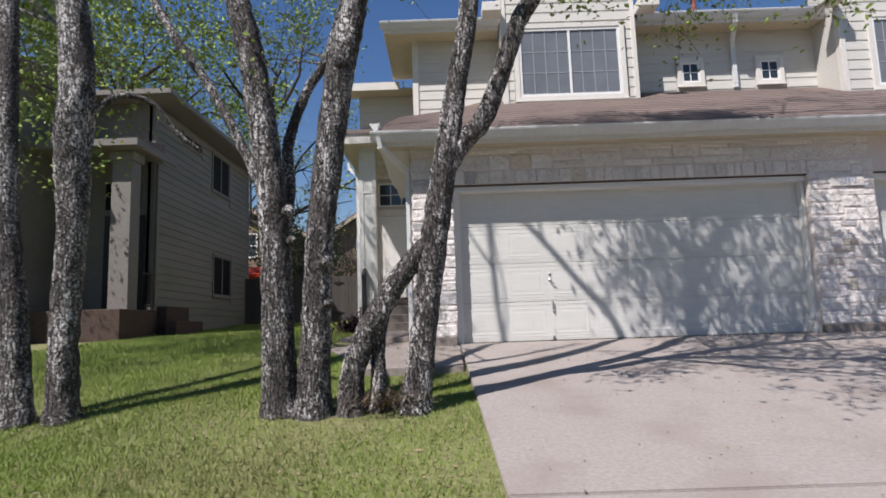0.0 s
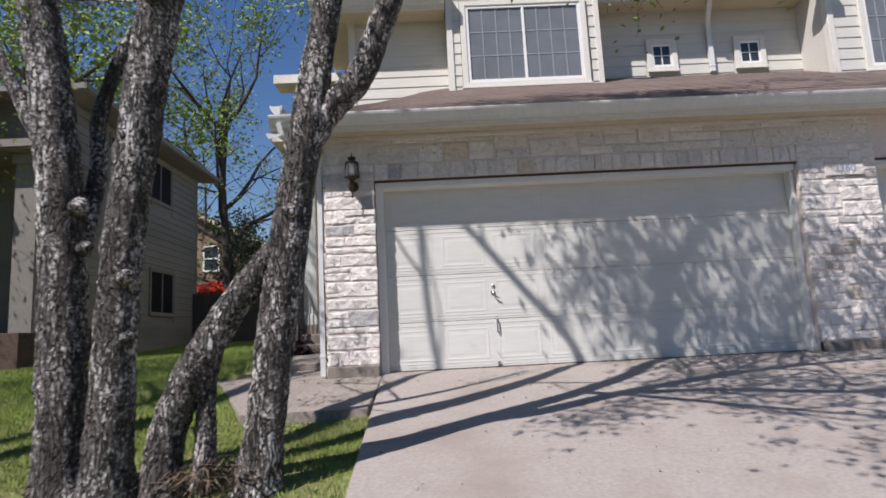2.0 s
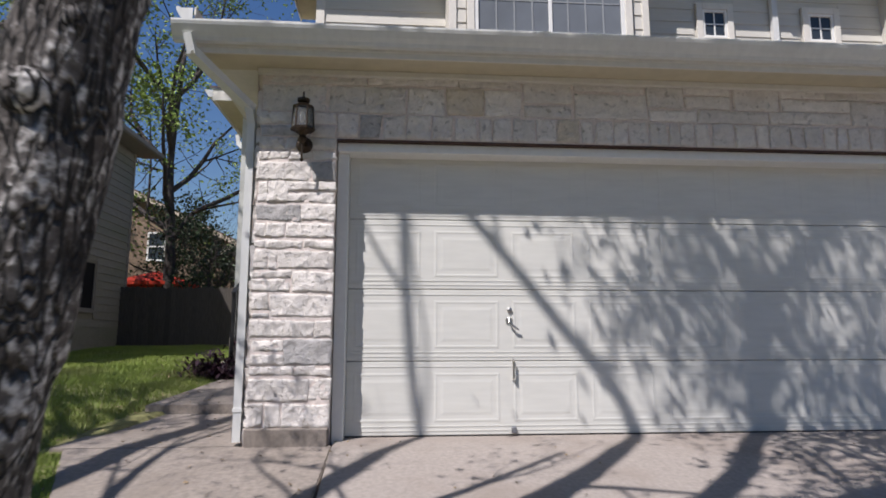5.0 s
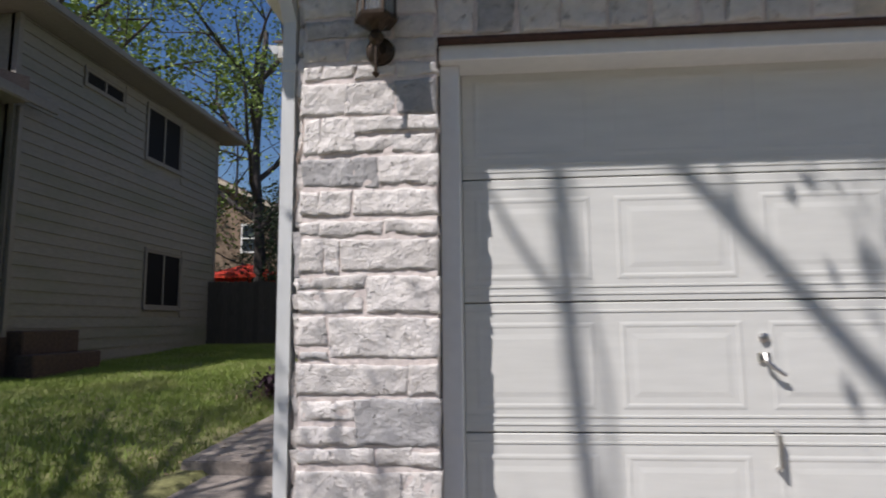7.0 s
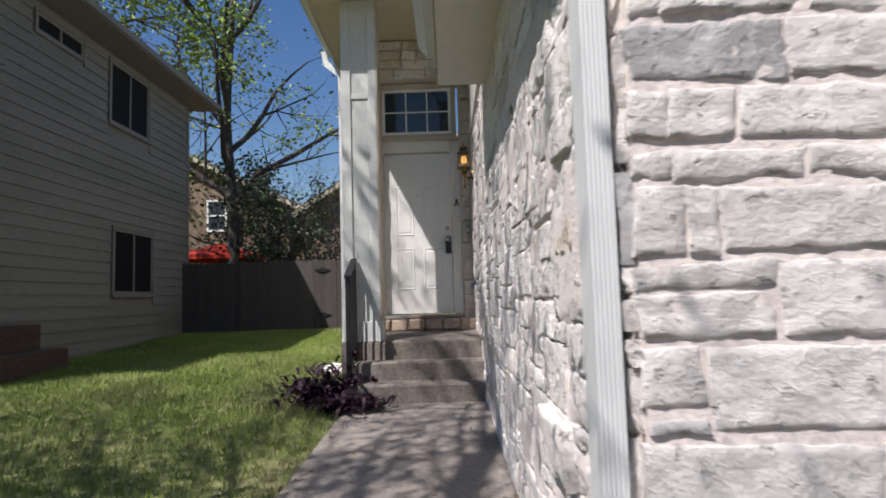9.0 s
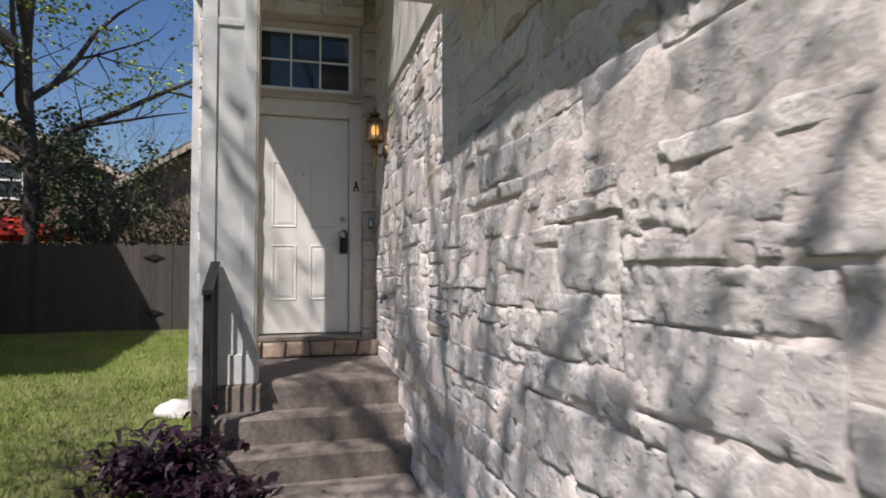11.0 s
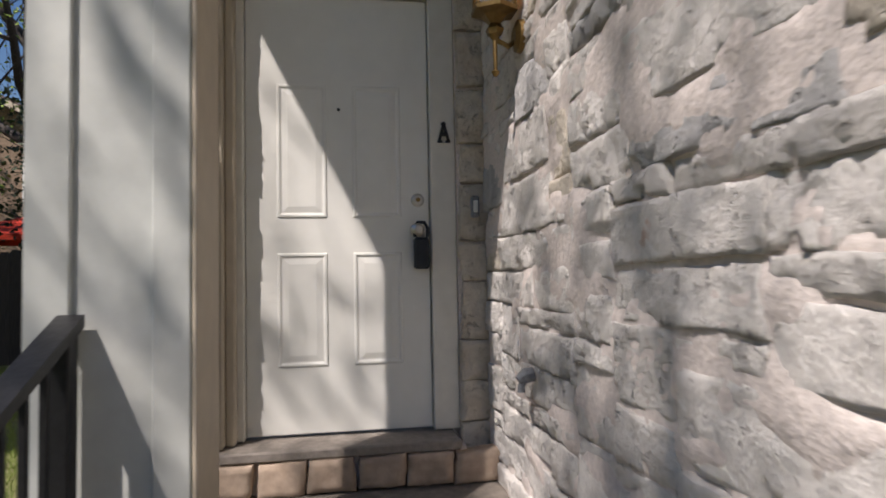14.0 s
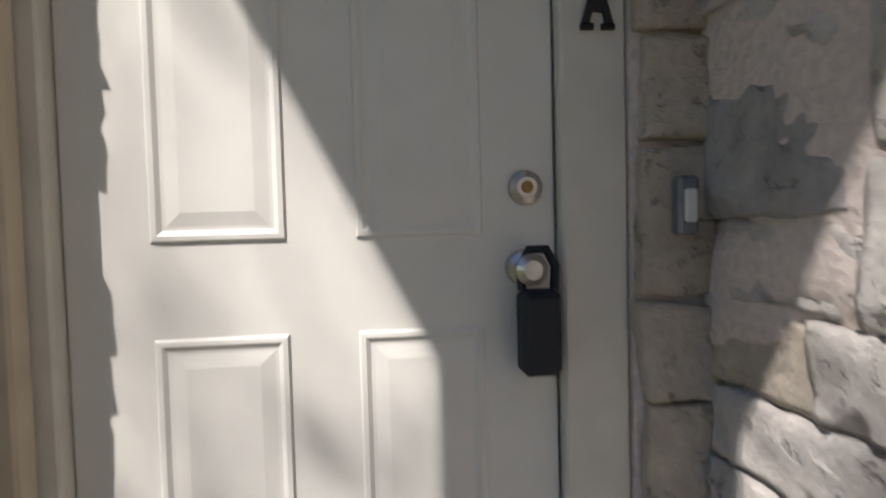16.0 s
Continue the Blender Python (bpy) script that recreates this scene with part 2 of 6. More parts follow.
# Next house's cream siding, and its trim: deep shade is put into both colours.
N_SIDING = material("neighbour_siding_shaded", (0.19, 0.178, 0.154), 0.7, scale=12, vary=0.1, bump=0.1, stain=0.45, stain_colour=(0.10, 0.12, 0.07), stain_scale=0.7, stretch=(1, 0.5, 2))
N_TRIM = material("neighbour_trim_shaded", (0.18, 0.165, 0.145), 0.65, scale=14, vary=0.08, bump=0.08)
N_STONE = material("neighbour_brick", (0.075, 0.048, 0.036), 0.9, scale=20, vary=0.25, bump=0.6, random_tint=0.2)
SILL_BRICK = material("sill_brick", (0.43, 0.33, 0.25), 0.9, scale=16, vary=0.22, bump=0.6, stain=0.5, stain_colour=(0.30, 0.21, 0.15), stain_scale=5.0, random_tint=0.12)
# Far brick with the trees' shade darkened into its colour.
BRICK = material("far_brick_shaded", (0.23, 0.165, 0.115), 0.9, scale=12, vary=0.25, bump=0.3)
RED = material("red_canvas", (0.62, 0.045, 0.015), 0.7, scale=10, vary=0.15, bump=0.1)
ASPHALT = material("asphalt", (0.055, 0.055, 0.055), 0.95, scale=60, vary=0.3, bump=0.4, stain=0.3)
WHITE_STONE = material("white_rock", (0.68, 0.65, 0.6), 0.9, scale=20, vary=0.15, bump=0.5)
RED_PIPE = material("vent_pipe", (0.35, 0.10, 0.07), 0.6, scale=20, vary=0.15, bump=0.1)
PANE = glass("window_glass", (0.035, 0.045, 0.055), 0.04)
DULL = material("screened_glass", (0.16, 0.175, 0.19), 0.25, scale=3, vary=0.1, bump=0.0)
SCREEN = glass("window_screen", (0.010, 0.010, 0.011), 0.7)
SCREEN.node_tree.nodes["Principled BSDF"].inputs["Specular IOR Level"].default_value = 0.12
PALE_BAR = material("screened_muntin", (0.27, 0.285, 0.295), 0.4, scale=20, vary=0.05, bump=0.0)
LAMP_GLASS = glass("lantern_glass", (0.35, 0.36, 0.36), 0.1)
LAMP_GLASS.node_tree.nodes["Principled BSDF"].inputs["Transmission Weight"].default_value = 0.7
BULB = bpy.data.materials.new("glowing_bulb")
BULB.use_nodes = True
BULB.node_tree.nodes["Principled BSDF"].inputs["Emission Color"].default_value = (1.0, 0.42, 0.06, 1)
BULB.node_tree.nodes["Principled BSDF"].inputs["Emission Strength"].default_value = 3.0

# ---- building helpers ----


def mesh_of(bm, name):
    me = bpy.data.meshes.new(name)
    bm.to_mesh(me)
    bm.free()
    return me


def link(name, me, mat, parent=None, label=""):
    if mat and not me.materials:
        me.materials.append(mat)
    ob = new(name, me)
    ob.parent = parent
    if label:
        ob["label"] = label
    return ob


def part(name, bm, mat, parent=None, label=""):
    return link(name, mesh_of(bm, name), mat, parent, label)


def smooth(ob):
    for p in ob.data.polygons:
        p.use_smooth = True
    return ob


def add_box(bm, x0, x1, y0, y1, z0, z1, bevel=0.0):
    r = bmesh.ops.create_cube(bm, size=1)
    vs = r["verts"]
    for v in vs:
        v.co = Vector((x0 + (v.co.x + 0.5) * (x1 - x0), y0 + (v.co.y + 0.5) * (y1 - y0), z0 + (v.co.z + 0.5) * (z1 - z0)))
    if bevel:
        es = list({e for v in vs for e in v.link_edges})
        bmesh.ops.bevel(bm, geom=es, offset=bevel, segments=1, affect="EDGES")
    return bm


def box(x0, x1, y0, y1, z0, z1, bevel=0.004):
    return add_box(bmesh.new(), x0, x1, y0, y1, z0, z1, bevel)


def boxes(rows, bevel=0.0):
    bm = bmesh.new()
    for r in rows:
        add_box(bm, *r, bevel)
    return bm


def prism(profile, axis, a, b, bm=None):
    """A profile of (u, v) drawn out along x or y, from a to b. u is the other level axis, v is z."""
    bm = bm or bmesh.new()
    ends = []
    for s in (a, b):
        ends.append([bm.verts.new((s, u, v) if axis == "x" else (u, s, v)) for u, v in profile])
    k = len(profile)
    for i in range(k):
        bm.faces.new((ends[0][i], ends[0][(i + 1) % k], ends[1][(i + 1) % k], ends[1][i]))
    bm.faces.new(ends[0][::-1])
    bm.faces.new(ends[1])
    bmesh.ops.recalc_face_normals(bm, faces=bm.faces)
    return bm


def tube(points, radii, sides=8, bm=None, rough=0.0, seed=0.0, freq=6.0):
    """A tapering tube along points; rough pushes the skin in and out."""
    bm = bm or bmesh.new()
    pts = [Vector(p) for p in points]
    rings = []
    for i, p in enumerate(pts):
        way = (pts[min(i + 1, len(pts) - 1)] - pts[max(i - 1, 0)]).normalized()
        ref = Vector((0, 1, 0)) if abs(way.y) < 0.9 else Vector((1, 0, 0))
        a = way.cross(ref).normalized()
        b = way.cross(a)
        ring = []
        for k in range(sides):
            t = 2 * math.pi * k / sides
            d = a * math.cos(t) + b * math.sin(t)
            q = p + d * radii[i]
            if rough:
                s = Vector((q.x * freq, q.y * freq, q.z * freq * 0.55 + seed))
                q = q + d * radii[i] * rough * (noise.noise(s) + 0.6 * noise.noise(s * 2.7))
            ring.append(bm.verts.new(q))
        rings.append(ring)
    for r0, r1 in zip(rings, rings[1:]):
        for k in range(sides):
            bm.faces.new((r0[k], r0[(k + 1) % sides], r1[(k + 1) % sides], r1[k]))
    bm.faces.new(rings[0][::-1])
    bm.faces.new(rings[-1])
    return bm


def lathe(profile, sides=16, x=0, y=0, bm=None):
    """Turned about the upright through (x, y): rows of radius, height."""
    bm = bm or bmesh.new()
    rings = [[bm.verts.new((x + r * math.cos(2 * math.pi * k / sides), y + r * math.sin(2 * math.pi * k / sides), z)) for k in range(sides)] for r, z in profile]
    for r0, r1 in zip(rings, rings[1:]):
        for k in range(sides):
            bm.faces.new((r0[k], r0[(k + 1) % sides], r1[(k + 1) % sides], r1[k]))
    bm.faces.new(rings[0][::-1])
    bm.faces.new(rings[-1])
    bmesh.ops.recalc_face_normals(bm, faces=bm.faces)
    return bm


def spline(points, n):
    """Catmull-Rom through points of any length, n steps a span."""
    p = [np.array(q, float) for q in points]
    p = [2 * p[0] - p[1]] + p + [2 * p[-1] - p[-2]]
    out = []
    for i in range(1, len(p) - 2):
        for k in range(n):
            t = k / n
            out.append(0.5 * (2 * p[i] + (p[i + 1] - p[i - 1]) * t + (2 * p[i - 1] - 5 * p[i] + 4 * p[i + 1] - p[i + 2]) * t * t
                              + (3 * p[i] - p[i - 1] - 3 * p[i + 1] + p[i + 2]) * t ** 3))
    out.append(p[-2])
    return out


def step(a, b, v):
    t = min(1.0, max(0.0, (v - a) / (b - a)))
    return t * t * (3 - 2 * t)


def ground_z(x, y):
    """The lawn: it climbs from the street to the house, then more gently to the fence."""
    if y < -1:
        z = -0.128 - 0.05 * min(3.0, -1 - y)
    elif y < 8:
        z = 0.128 * y
    else:
        z = 1.024 + 0.04 * min(y - 8, 16)
    near = math.exp(-((x + 0.5) / 0.9) ** 2 - ((y - 6.2) / 0.7) ** 2)
    return z - 0.035 - 0.06 * near + 0.025 * noise.noise(Vector((x * 0.7, y * 0.7, 0)))


def pave_z(y):
    if y < 8.17:
        return 0.128 * y if y > -1 else -0.128 - 0.05 * min(3.0, -1 - y)
    return 1.03


def empty(name, at=(0, 0, 0)):
    ob = new(name)
    ob.location = at
    return ob


def structure(ob, label, category="wall"):
    return tagged(ob, label, category, kind="structure")


def on_paving(x, y):
    if y < 8.5 and x > 0.17 + 0.022 * max(0.0, 8.45 - y):
        return True
    if 6.6 < y < 8.18 and x > -1.62 + 0.72 * (8.17 - y) / 1.55 and x < 0.2:
        return True
    return 8.1 < y < 14.5 and x > -1.78

# ---- ground ----


def spread(lo, hi, stp, far):
    mid = list(np.arange(lo, hi + 1e-6, stp))
    out, s, v = [], stp, hi
    while v < far:
        s *= 1.5
        v += s
        out.append(v)
    low, s, v = [], stp, lo
    while v > -far:
        s *= 1.5
        v -= s
        low.append(v)
    return low[::-1] + mid + out


gx, gy = spread(-11, 2, 0.2, 900), spread(-2, 23, 0.2, 900)
gv = [(x, y, ground_z(x, y) - (0.14 if on_paving(x, y) and on_paving(x - 0.2, y) and on_paving(x, y - 0.2) and x < 14 else 0)) for y in gy for x in gx]
nx = len(gx)
gf = [(j * nx + i, j * nx + i + 1, (j + 1) * nx + i + 1, (j + 1) * nx + i) for j in range(len(gy) - 1) for i in range(nx - 1)]
me = bpy.data.meshes.new("ground")
me.from_pydata(gv, [], gf)
ground = smooth(link("ground", me, SOIL))
structure(ground, "sloping front lawn of thin grass over brown soil", "ground")

# driveway: slabs of poured concrete with joints between them
driveway = empty("driveway")
structure(driveway, "sloping pale concrete driveway with leaf litter and joints", "driveway")


def slab(x0, x1, y0, y1, zf, thick, mat, parent, name="slab", lean=0.0):
    bm = bmesh.new()
    ny, nxx = max(2, int((y1 - y0) / 0.5)), 4
    g = [[bm.verts.new((x0 + (x1 - x0) * i / nxx + lean * (1 - j / ny) * (1 - i / nxx), y0 + (y1 - y0) * j / ny, zf(y0 + (y1 - y0) * j / ny))) for i in range(nxx + 1)] for j in range(ny + 1)]
    for j in range(ny):
        for i in range(nxx):
            bm.faces.new((g[j][i], g[j][i + 1], g[j + 1][i + 1], g[j + 1][i]))
    r = bmesh.ops.extrude_face_region(bm, geom=list(bm.faces))
    for v in r["geom"]:
        if isinstance(v, bmesh.types.BMVert):
            v.co.z -= thick
    bmesh.ops.recalc_face_normals(bm, faces=bm.faces)
    es = [e for e in bm.edges if len(e.link_faces) == 2 and e.calc_face_angle(0) > 1.0 and max(v.co.z - zf(v.co.y) for v in e.verts) > -0.01]
    bmesh.ops.bevel(bm, geom=es, offset=0.008, segments=2, affect="EDGES")
    return part(name, bm, mat, parent)


for x0, x1 in ((0.17, 5.62), (5.634, 11.2)):
    for y0, y1, near in ((-2.5, 3.2, 0.115), (3.222, 8.45, 0.0)):
        turned = x0 < 1
        slab(x0 + near * turned, x1, y0, y1, pave_z, 0.16, CONCRETE, driveway, lean=0.12 * turned)
road = part("road", box(-60, 60, -13, -4.4, -0.6, -0.31, 0), ASPHALT)
structure(road, "dark asphalt street below the driveway", "road")

# walk along the side of the garage, with one low step in it
walkway = empty("walkway")
structure(walkway, "weathered concrete front walk beside the stone wall", "walkway")
slab(-1.62, 0.175, 6.62, 8.17, lambda y: 0.845 + (y - 6.62) * 0.11, 0.2, OLD_CONCRETE, walkway, lean=0.72)
slab(-1.72, -0.47, 8.18, 9.82, lambda y: 1.016 + (y - 8.18) * 0.012, 0.2, OLD_CONCRETE, walkway)
slab(-1.76, -0.47, 9.83, 12.62, lambda y: 1.12 + (y - 9.83) * 0.03, 0.25, OLD_CONCRETE, walkway)
porch = empty("porch_floor")
structure(porch, "concrete entry porch with three worn steps", "steps")
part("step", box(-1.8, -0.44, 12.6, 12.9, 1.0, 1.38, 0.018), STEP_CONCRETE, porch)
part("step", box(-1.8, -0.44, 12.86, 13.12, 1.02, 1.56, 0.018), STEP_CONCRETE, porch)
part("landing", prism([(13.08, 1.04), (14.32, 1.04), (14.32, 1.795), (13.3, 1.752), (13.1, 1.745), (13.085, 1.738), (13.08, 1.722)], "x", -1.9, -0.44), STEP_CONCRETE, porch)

# ---- stones ----


def stone_mesh(w, h, depth, seed, cell=0.026, rough=0.008, joint=0.009, ledge=0.004, split=False):
    """A rough-faced block: its face bulges and is chipped, its rim falls back to the mortar."""
    w, h = w - (0.004 if split else joint), h - joint
    top = (36, 14) if split else (18, 10)
    nu, nv = max(5, min(top[0], 2 + round(w / cell))), max(4, min(top[1], 2 + round(h / cell)))
    verts, faces = [], []
    r = random.Random(seed)
    bev = 0.006
    chip = 0.0
    if split:
        bev, rough = 0.003, r.uniform(0.002, 0.006)
        chip = r.choice((0.0, 0.0, 0.01, 0.02, 0.03))
    sk = [(r.uniform(-0.012, 0.012), r.uniform(-0.009, 0.009)) for _ in range(4)]
    for j in range(nv + 1):
        for i in range(nu + 1):
            u = 0.0 if i == 0 else 1.0 if i == nu else bev / w + (1 - 2 * bev / w) * (i - 1) / (nu - 2)
            v = 0.0 if j == 0 else 1.0 if j == nv else bev / h + (1 - 2 * bev / h) * (j - 1) / (nv - 2)
            du = sum(sk[k][0] * f for k, f in enumerate(((1 - u) * (1 - v), u * (1 - v), u * v, (1 - u) * v)))
            dv = sum(sk[k][1] * f for k, f in enumerate(((1 - u) * (1 - v), u * (1 - v), u * v, (1 - u) * v)))
            x, z = (u - 0.5) * w, (v - 0.5) * h
            q = Vector((x * 9 + seed * 3.7, z * 11, seed * 1.3))
            edge = min(i, nu - i, j, nv - j)
            y = -depth - rough * (0.8 * noise.noise(q * 0.8) + 1.3 * abs(noise.noise(q * 2.2)) + 0.6 * noise.noise(q * 5.0))
            pit = noise.noise(q * 1.3 + Vector((0, 31, 7)))
            y += 0.5 * rough * max(0.0, pit - 0.25) * 4
            y -= ledge * (1 - 2 * v)
            if chip:
                y += chip * max(0.0, noise.noise(Vector((x * 26 + seed, z * 38, 3.1 * seed))) - 0.12) * (0.4 + 0.6 * step(0.1, 0.35, noise.noise(q * 0.55 + Vector((9, 2, 0)))))
            if split and edge == 0:
                y += 0.004 if j == 0 or j == nv else 0.002
                x += 0.003 * noise.noise(q * 3.1)
                z += 0.010 * noise.noise(q * 1.4 + Vector((5, 0, 0))) + 0.005 * noise.noise(q * 4)
            elif edge == 0:
                y += depth * max(0.15, 0.25 + 0.6 * noise.noise(q * 1.7))
                x += 0.007 * noise.noise(q * 3.1)
                z += 0.007 * noise.noise(q * 2.9 + Vector((5, 0, 0)))
            verts.append((x + du, y, z + dv))
    n1 = nu + 1
    for j in range(nv):
        for i in range(nu):
            faces.append((j * n1 + i, j * n1 + i + 1, (j + 1) * n1 + i + 1, (j + 1) * n1 + i))
    rim = [i for i in range(n1)] + [j * n1 + nu for j in range(1, nv + 1)] + [nv * n1 + i for i in range(nu - 1, -1, -1)] + [j * n1 for j in range(nv - 1, 0, -1)]
    base = len(verts)
    for k in rim:
        x, y, z = verts[k]
        verts.append((x * 1.01, 0.02, z * 1.01))
    for k in range(len(rim)):
        a, b = rim[k], rim[(k + 1) % len(rim)]
        faces.append((a, base + k, base + (k + 1) % len(rim), b))
    me = bpy.data.meshes.new("stone")
    me.from_pydata(verts, [], faces)
    for k, p in enumerate(me.polygons[:nu * nv]):
        p.use_smooth = not split or (0 < k % nu < nu - 1 and 0 < k // nu < nv - 1)
    return me


def rubble_mesh(w, h, depth, seed, joint, cell=0.0115):
    """A hammer-dressed block, nearly flush with its mortar: broad dressed planes, chipped beds, some faces worm-eaten."""
    r = random.Random(seed * 7 + 3)
    w, h = w - joint * 0.6, h - joint
    nu, nv = max(8, min(60, round(w / cell))), max(6, min(24, round(h / cell)))
    verts, faces = [], []
    grain, eaten, chips = r.uniform(0.003, 0.0065), r.choice((0.0, 0.0, 0.0, 0.009, 0.014)), r.uniform(0.008, 0.03)
    off = Vector((r.uniform(0, 90), r.uniform(0, 90), r.uniform(0, 90)))
    tip = (r.uniform(-0.006, 0.006), r.uniform(-0.006, 0.004))
    sk = [(r.uniform(-0.012, 0.012), r.uniform(-0.009, 0.009)) for _ in range(4)]
    for j in range(nv + 1):
        for i in range(nu + 1):
            u, v = i / nu, j / nv
            x, z = (u - 0.5) * w, (v - 0.5) * h
            q = Vector((x, z * 1.25, 0.0)) + off
            x += sum(sk[k][0] * f for k, f in enumerate(((1 - u) * (1 - v), u * (1 - v), u * v, (1 - u) * v)))
            z += sum(sk[k][1] * f for k, f in enumerate(((1 - u) * (1 - v), u * (1 - v), u * v, (1 - u) * v)))
            out = depth + tip[0] * (u - 0.5) * 2 + tip[1] * (v - 0.5) * 2
            out += grain * (0.9 * noise.noise(q * 5) + 0.7 * noise.noise(q * 14) + 0.5 * noise.noise(q * 36))
            facet = noise.noise(q * 9 + Vector((0, 0, 7)))
            out -= 0.6 * grain * max(0.0, facet) * 3
            low, high, side = v * h, (1 - v) * h, min(u, 1 - u) * w
            bite = step(0.0, 0.45, noise.noise(Vector((q.x * 10, off.y, 5.0))) + 0.5 * noise.noise(Vector((q.x * 31, q.y * 20, 2.0))))
            out -= chips * bite * step(0.035, 0.012, low) + 0.35 * chips * bite * step(0.022, 0.006, high)
            out -= 0.003 * math.exp(-side / 0.004) + 0.002 * math.exp(-min(low, high) / 0.003)
            if eaten:
                worm = noise.noise(Vector((q.x * 34, q.y * 40, 1.0)))
                where = step(-0.05, 0.3, noise.noise(q * 4.5 + Vector((3, 3, 3))))
                out -= eaten * where * step(0.1, 0.4, worm)
            edge = i in (0, nu) or j in (0, nv)
            if edge:
                x += 0.004 * noise.noise(q * 22)
                z += 0.007 * noise.noise(q * 9 + Vector((5, 0, 0))) + 0.004 * noise.noise(q * 30)
            verts.append((x, -out, z))
    n1 = nu + 1
    for j in range(nv):
        for i in range(nu):
            faces.append((j * n1 + i, j * n1 + i + 1, (j + 1) * n1 + i + 1, (j + 1) * n1 + i))
    rim = [i for i in range(n1)] + [j * n1 + nu for j in range(1, nv + 1)] + [nv * n1 + i for i in range(nu - 1, -1, -1)] + [j * n1 for j in range(nv - 1, 0, -1)]
    base = len(verts)
    for k in rim:
        x, y, z = verts[k]
        verts.append((x, 0.005, z))
    for k in range(len(rim)):
        a, b = rim[k], rim[(k + 1) % len(rim)]
        faces.append((a, base + k, base + (k + 1) % len(rim), b))
    me = bpy.data.meshes.new("stone")
    me.from_pydata(verts, [], faces)
    for p in me.polygons[:nu * nv]:
        p.use_smooth = True
    return me


def ashlar(width, height, unit_u, unit_v, seed, wide=(2, 6), tall=(1, 3), odds=(4, 7, 2)):
    """Rectangles that fill width x height as random coursed stone: u, v, w, h."""
    r = random.Random(seed)
    nu, nv = max(1, round(width / unit_u)), max(1, round(height / unit_v))
    du, dv = width / nu, height / nv
    full = [[False] * nu for _ in range(nv)]
    out = []
    for j in range(nv):
        for i in range(nu):
            if full[j][i]:
                continue
            room = 0
            while i + room < nu and not full[j][i + room]:
                room += 1
            w = min(room, r.randint(*wide))
            if room - w == 1:
                w = room if room <= wide[1] + 1 else w - 1
            h = r.choices(range(tall[0], tall[1] + 1), odds[:tall[1] - tall[0] + 1])[0]
            h = min(h, nv - j)
            w = max(w, 1)
            for b in range(h):
                for a in range(w):
                    full[j + b][i + a] = True
            out.append((i * du, j * dv, w * du, h * dv))
    return out


def lay(rects, m, parent, depth=0.028, tan=0.06, grey=0.08, seed=0, name="stone", joint=0.01, ledge=0.001, split=False, rubble=False, mat=None):
    """Lays stones on a wall whose face is the local x-z plane of m, looking along -y."""
    r = random.Random(seed)
    for k, (u, v, w, h) in enumerate(rects):
        p = r.random()
        one = mat or (STONE_TAN if p < tan else STONE_GREY if p < tan + grey else STONE)
        if rubble:
            me = rubble_mesh(w, h, depth + r.uniform(-0.003, 0.006), seed * 1000 + k, joint)
        else:
            me = stone_mesh(w, h, depth + r.uniform(-0.002, 0.003), seed * 1000 + k, 0.017 if split else 0.026, joint=joint, ledge=ledge, split=split)
        ob = link(name, me, one, parent)
        lean = (r.uniform(-1.0, 1.6), r.uniform(-0.6, 0.6), r.uniform(-0.6, 0.6)) if rubble else (0, 0, 0)
        ob.matrix_basis = m @ pose(u + w / 2, 0, v + h / 2, *lean)


FRONT, DOOR_Y, SIDE_X, PIER_X = 8.17, 8.395, -0.455, -0.42
# the garage's front wall: piers, lintel, and the stone on them
wall_front = empty("wall_front")
structure(wall_front, "garage front wall of rough white limestone blocks with a soldier course")
FY = FRONT + 0.026
MF = FY - 0.0195
part("wall_core", boxes([(PIER_X + 0.005, 0.145, MF, FY + 0.3, 0.6, 3.78), (0.145, 5.135, FY - 0.009, FY + 0.3, 3.235, 3.78), (5.135, 6.045, MF, FY + 0.3, 0.6, 3.78),
                         (6.05, 11.03, FY, FY + 0.3, 3.235, 3.78), (11.03, 11.6, FY, FY + 0.3, 0.6, 3.78)]), MORTAR, wall_front)
part("footing", boxes([(PIER_X - 0.01, 0.145, FRONT - 0.03, FRONT + 0.06, 0.7, 1.135), (5.135, 6.045, FRONT - 0.03, FRONT + 0.06, 0.7, 1.135)], 0.01), OLD_CONCRETE, wall_front)
# left pier: height of each course, and where its stones are split across the width
PIER = [(0.173, 0.2, 0.4), (0.173, 0.73), (0.078, 0.55, 0.8), (0.189, 0.42), (0.139, 0.78), (0.184, 0.21), (0.168, 0.48), (0.151, 0.17, 0.3), (0.077, 0.14, 0.6),
        (0.123, 0.13, 0.38), (0.145, 0.57), (0.165, 0.14, 0.38), (0.158, 0.33, 0.7), (0.08, 0.15, 0.4, 0.7)]
SPLIT = {(5, 0): 0.33, (6, 0): 0.63, (11, 2): 0.5, (3, 0): 0.45}
rects, v = [], 1.135
for k, (h, *cuts) in enumerate(PIER):
    us = [0, *cuts, 1]
    for i, (a, b) in enumerate(zip(us, us[1:])):
        u0, w = PIER_X + a * (0.15 - PIER_X), (b - a) * (0.15 - PIER_X)
        f = SPLIT.get((k, i), 0)
        rects += [(u0, v, w, h * f), (u0, v + h * f, w, h * (1 - f))] if f else [(u0, v, w, h)]
    v += h
lay(rects, pose(0, FY, 0), wall_front, seed=1, tan=0.02, grey=0.03, depth=0.0245, joint=0.019, ledge=0.0, split=True)
PIER_TOP = v
r0 = random.Random(5)
u, rects = 0.15, []
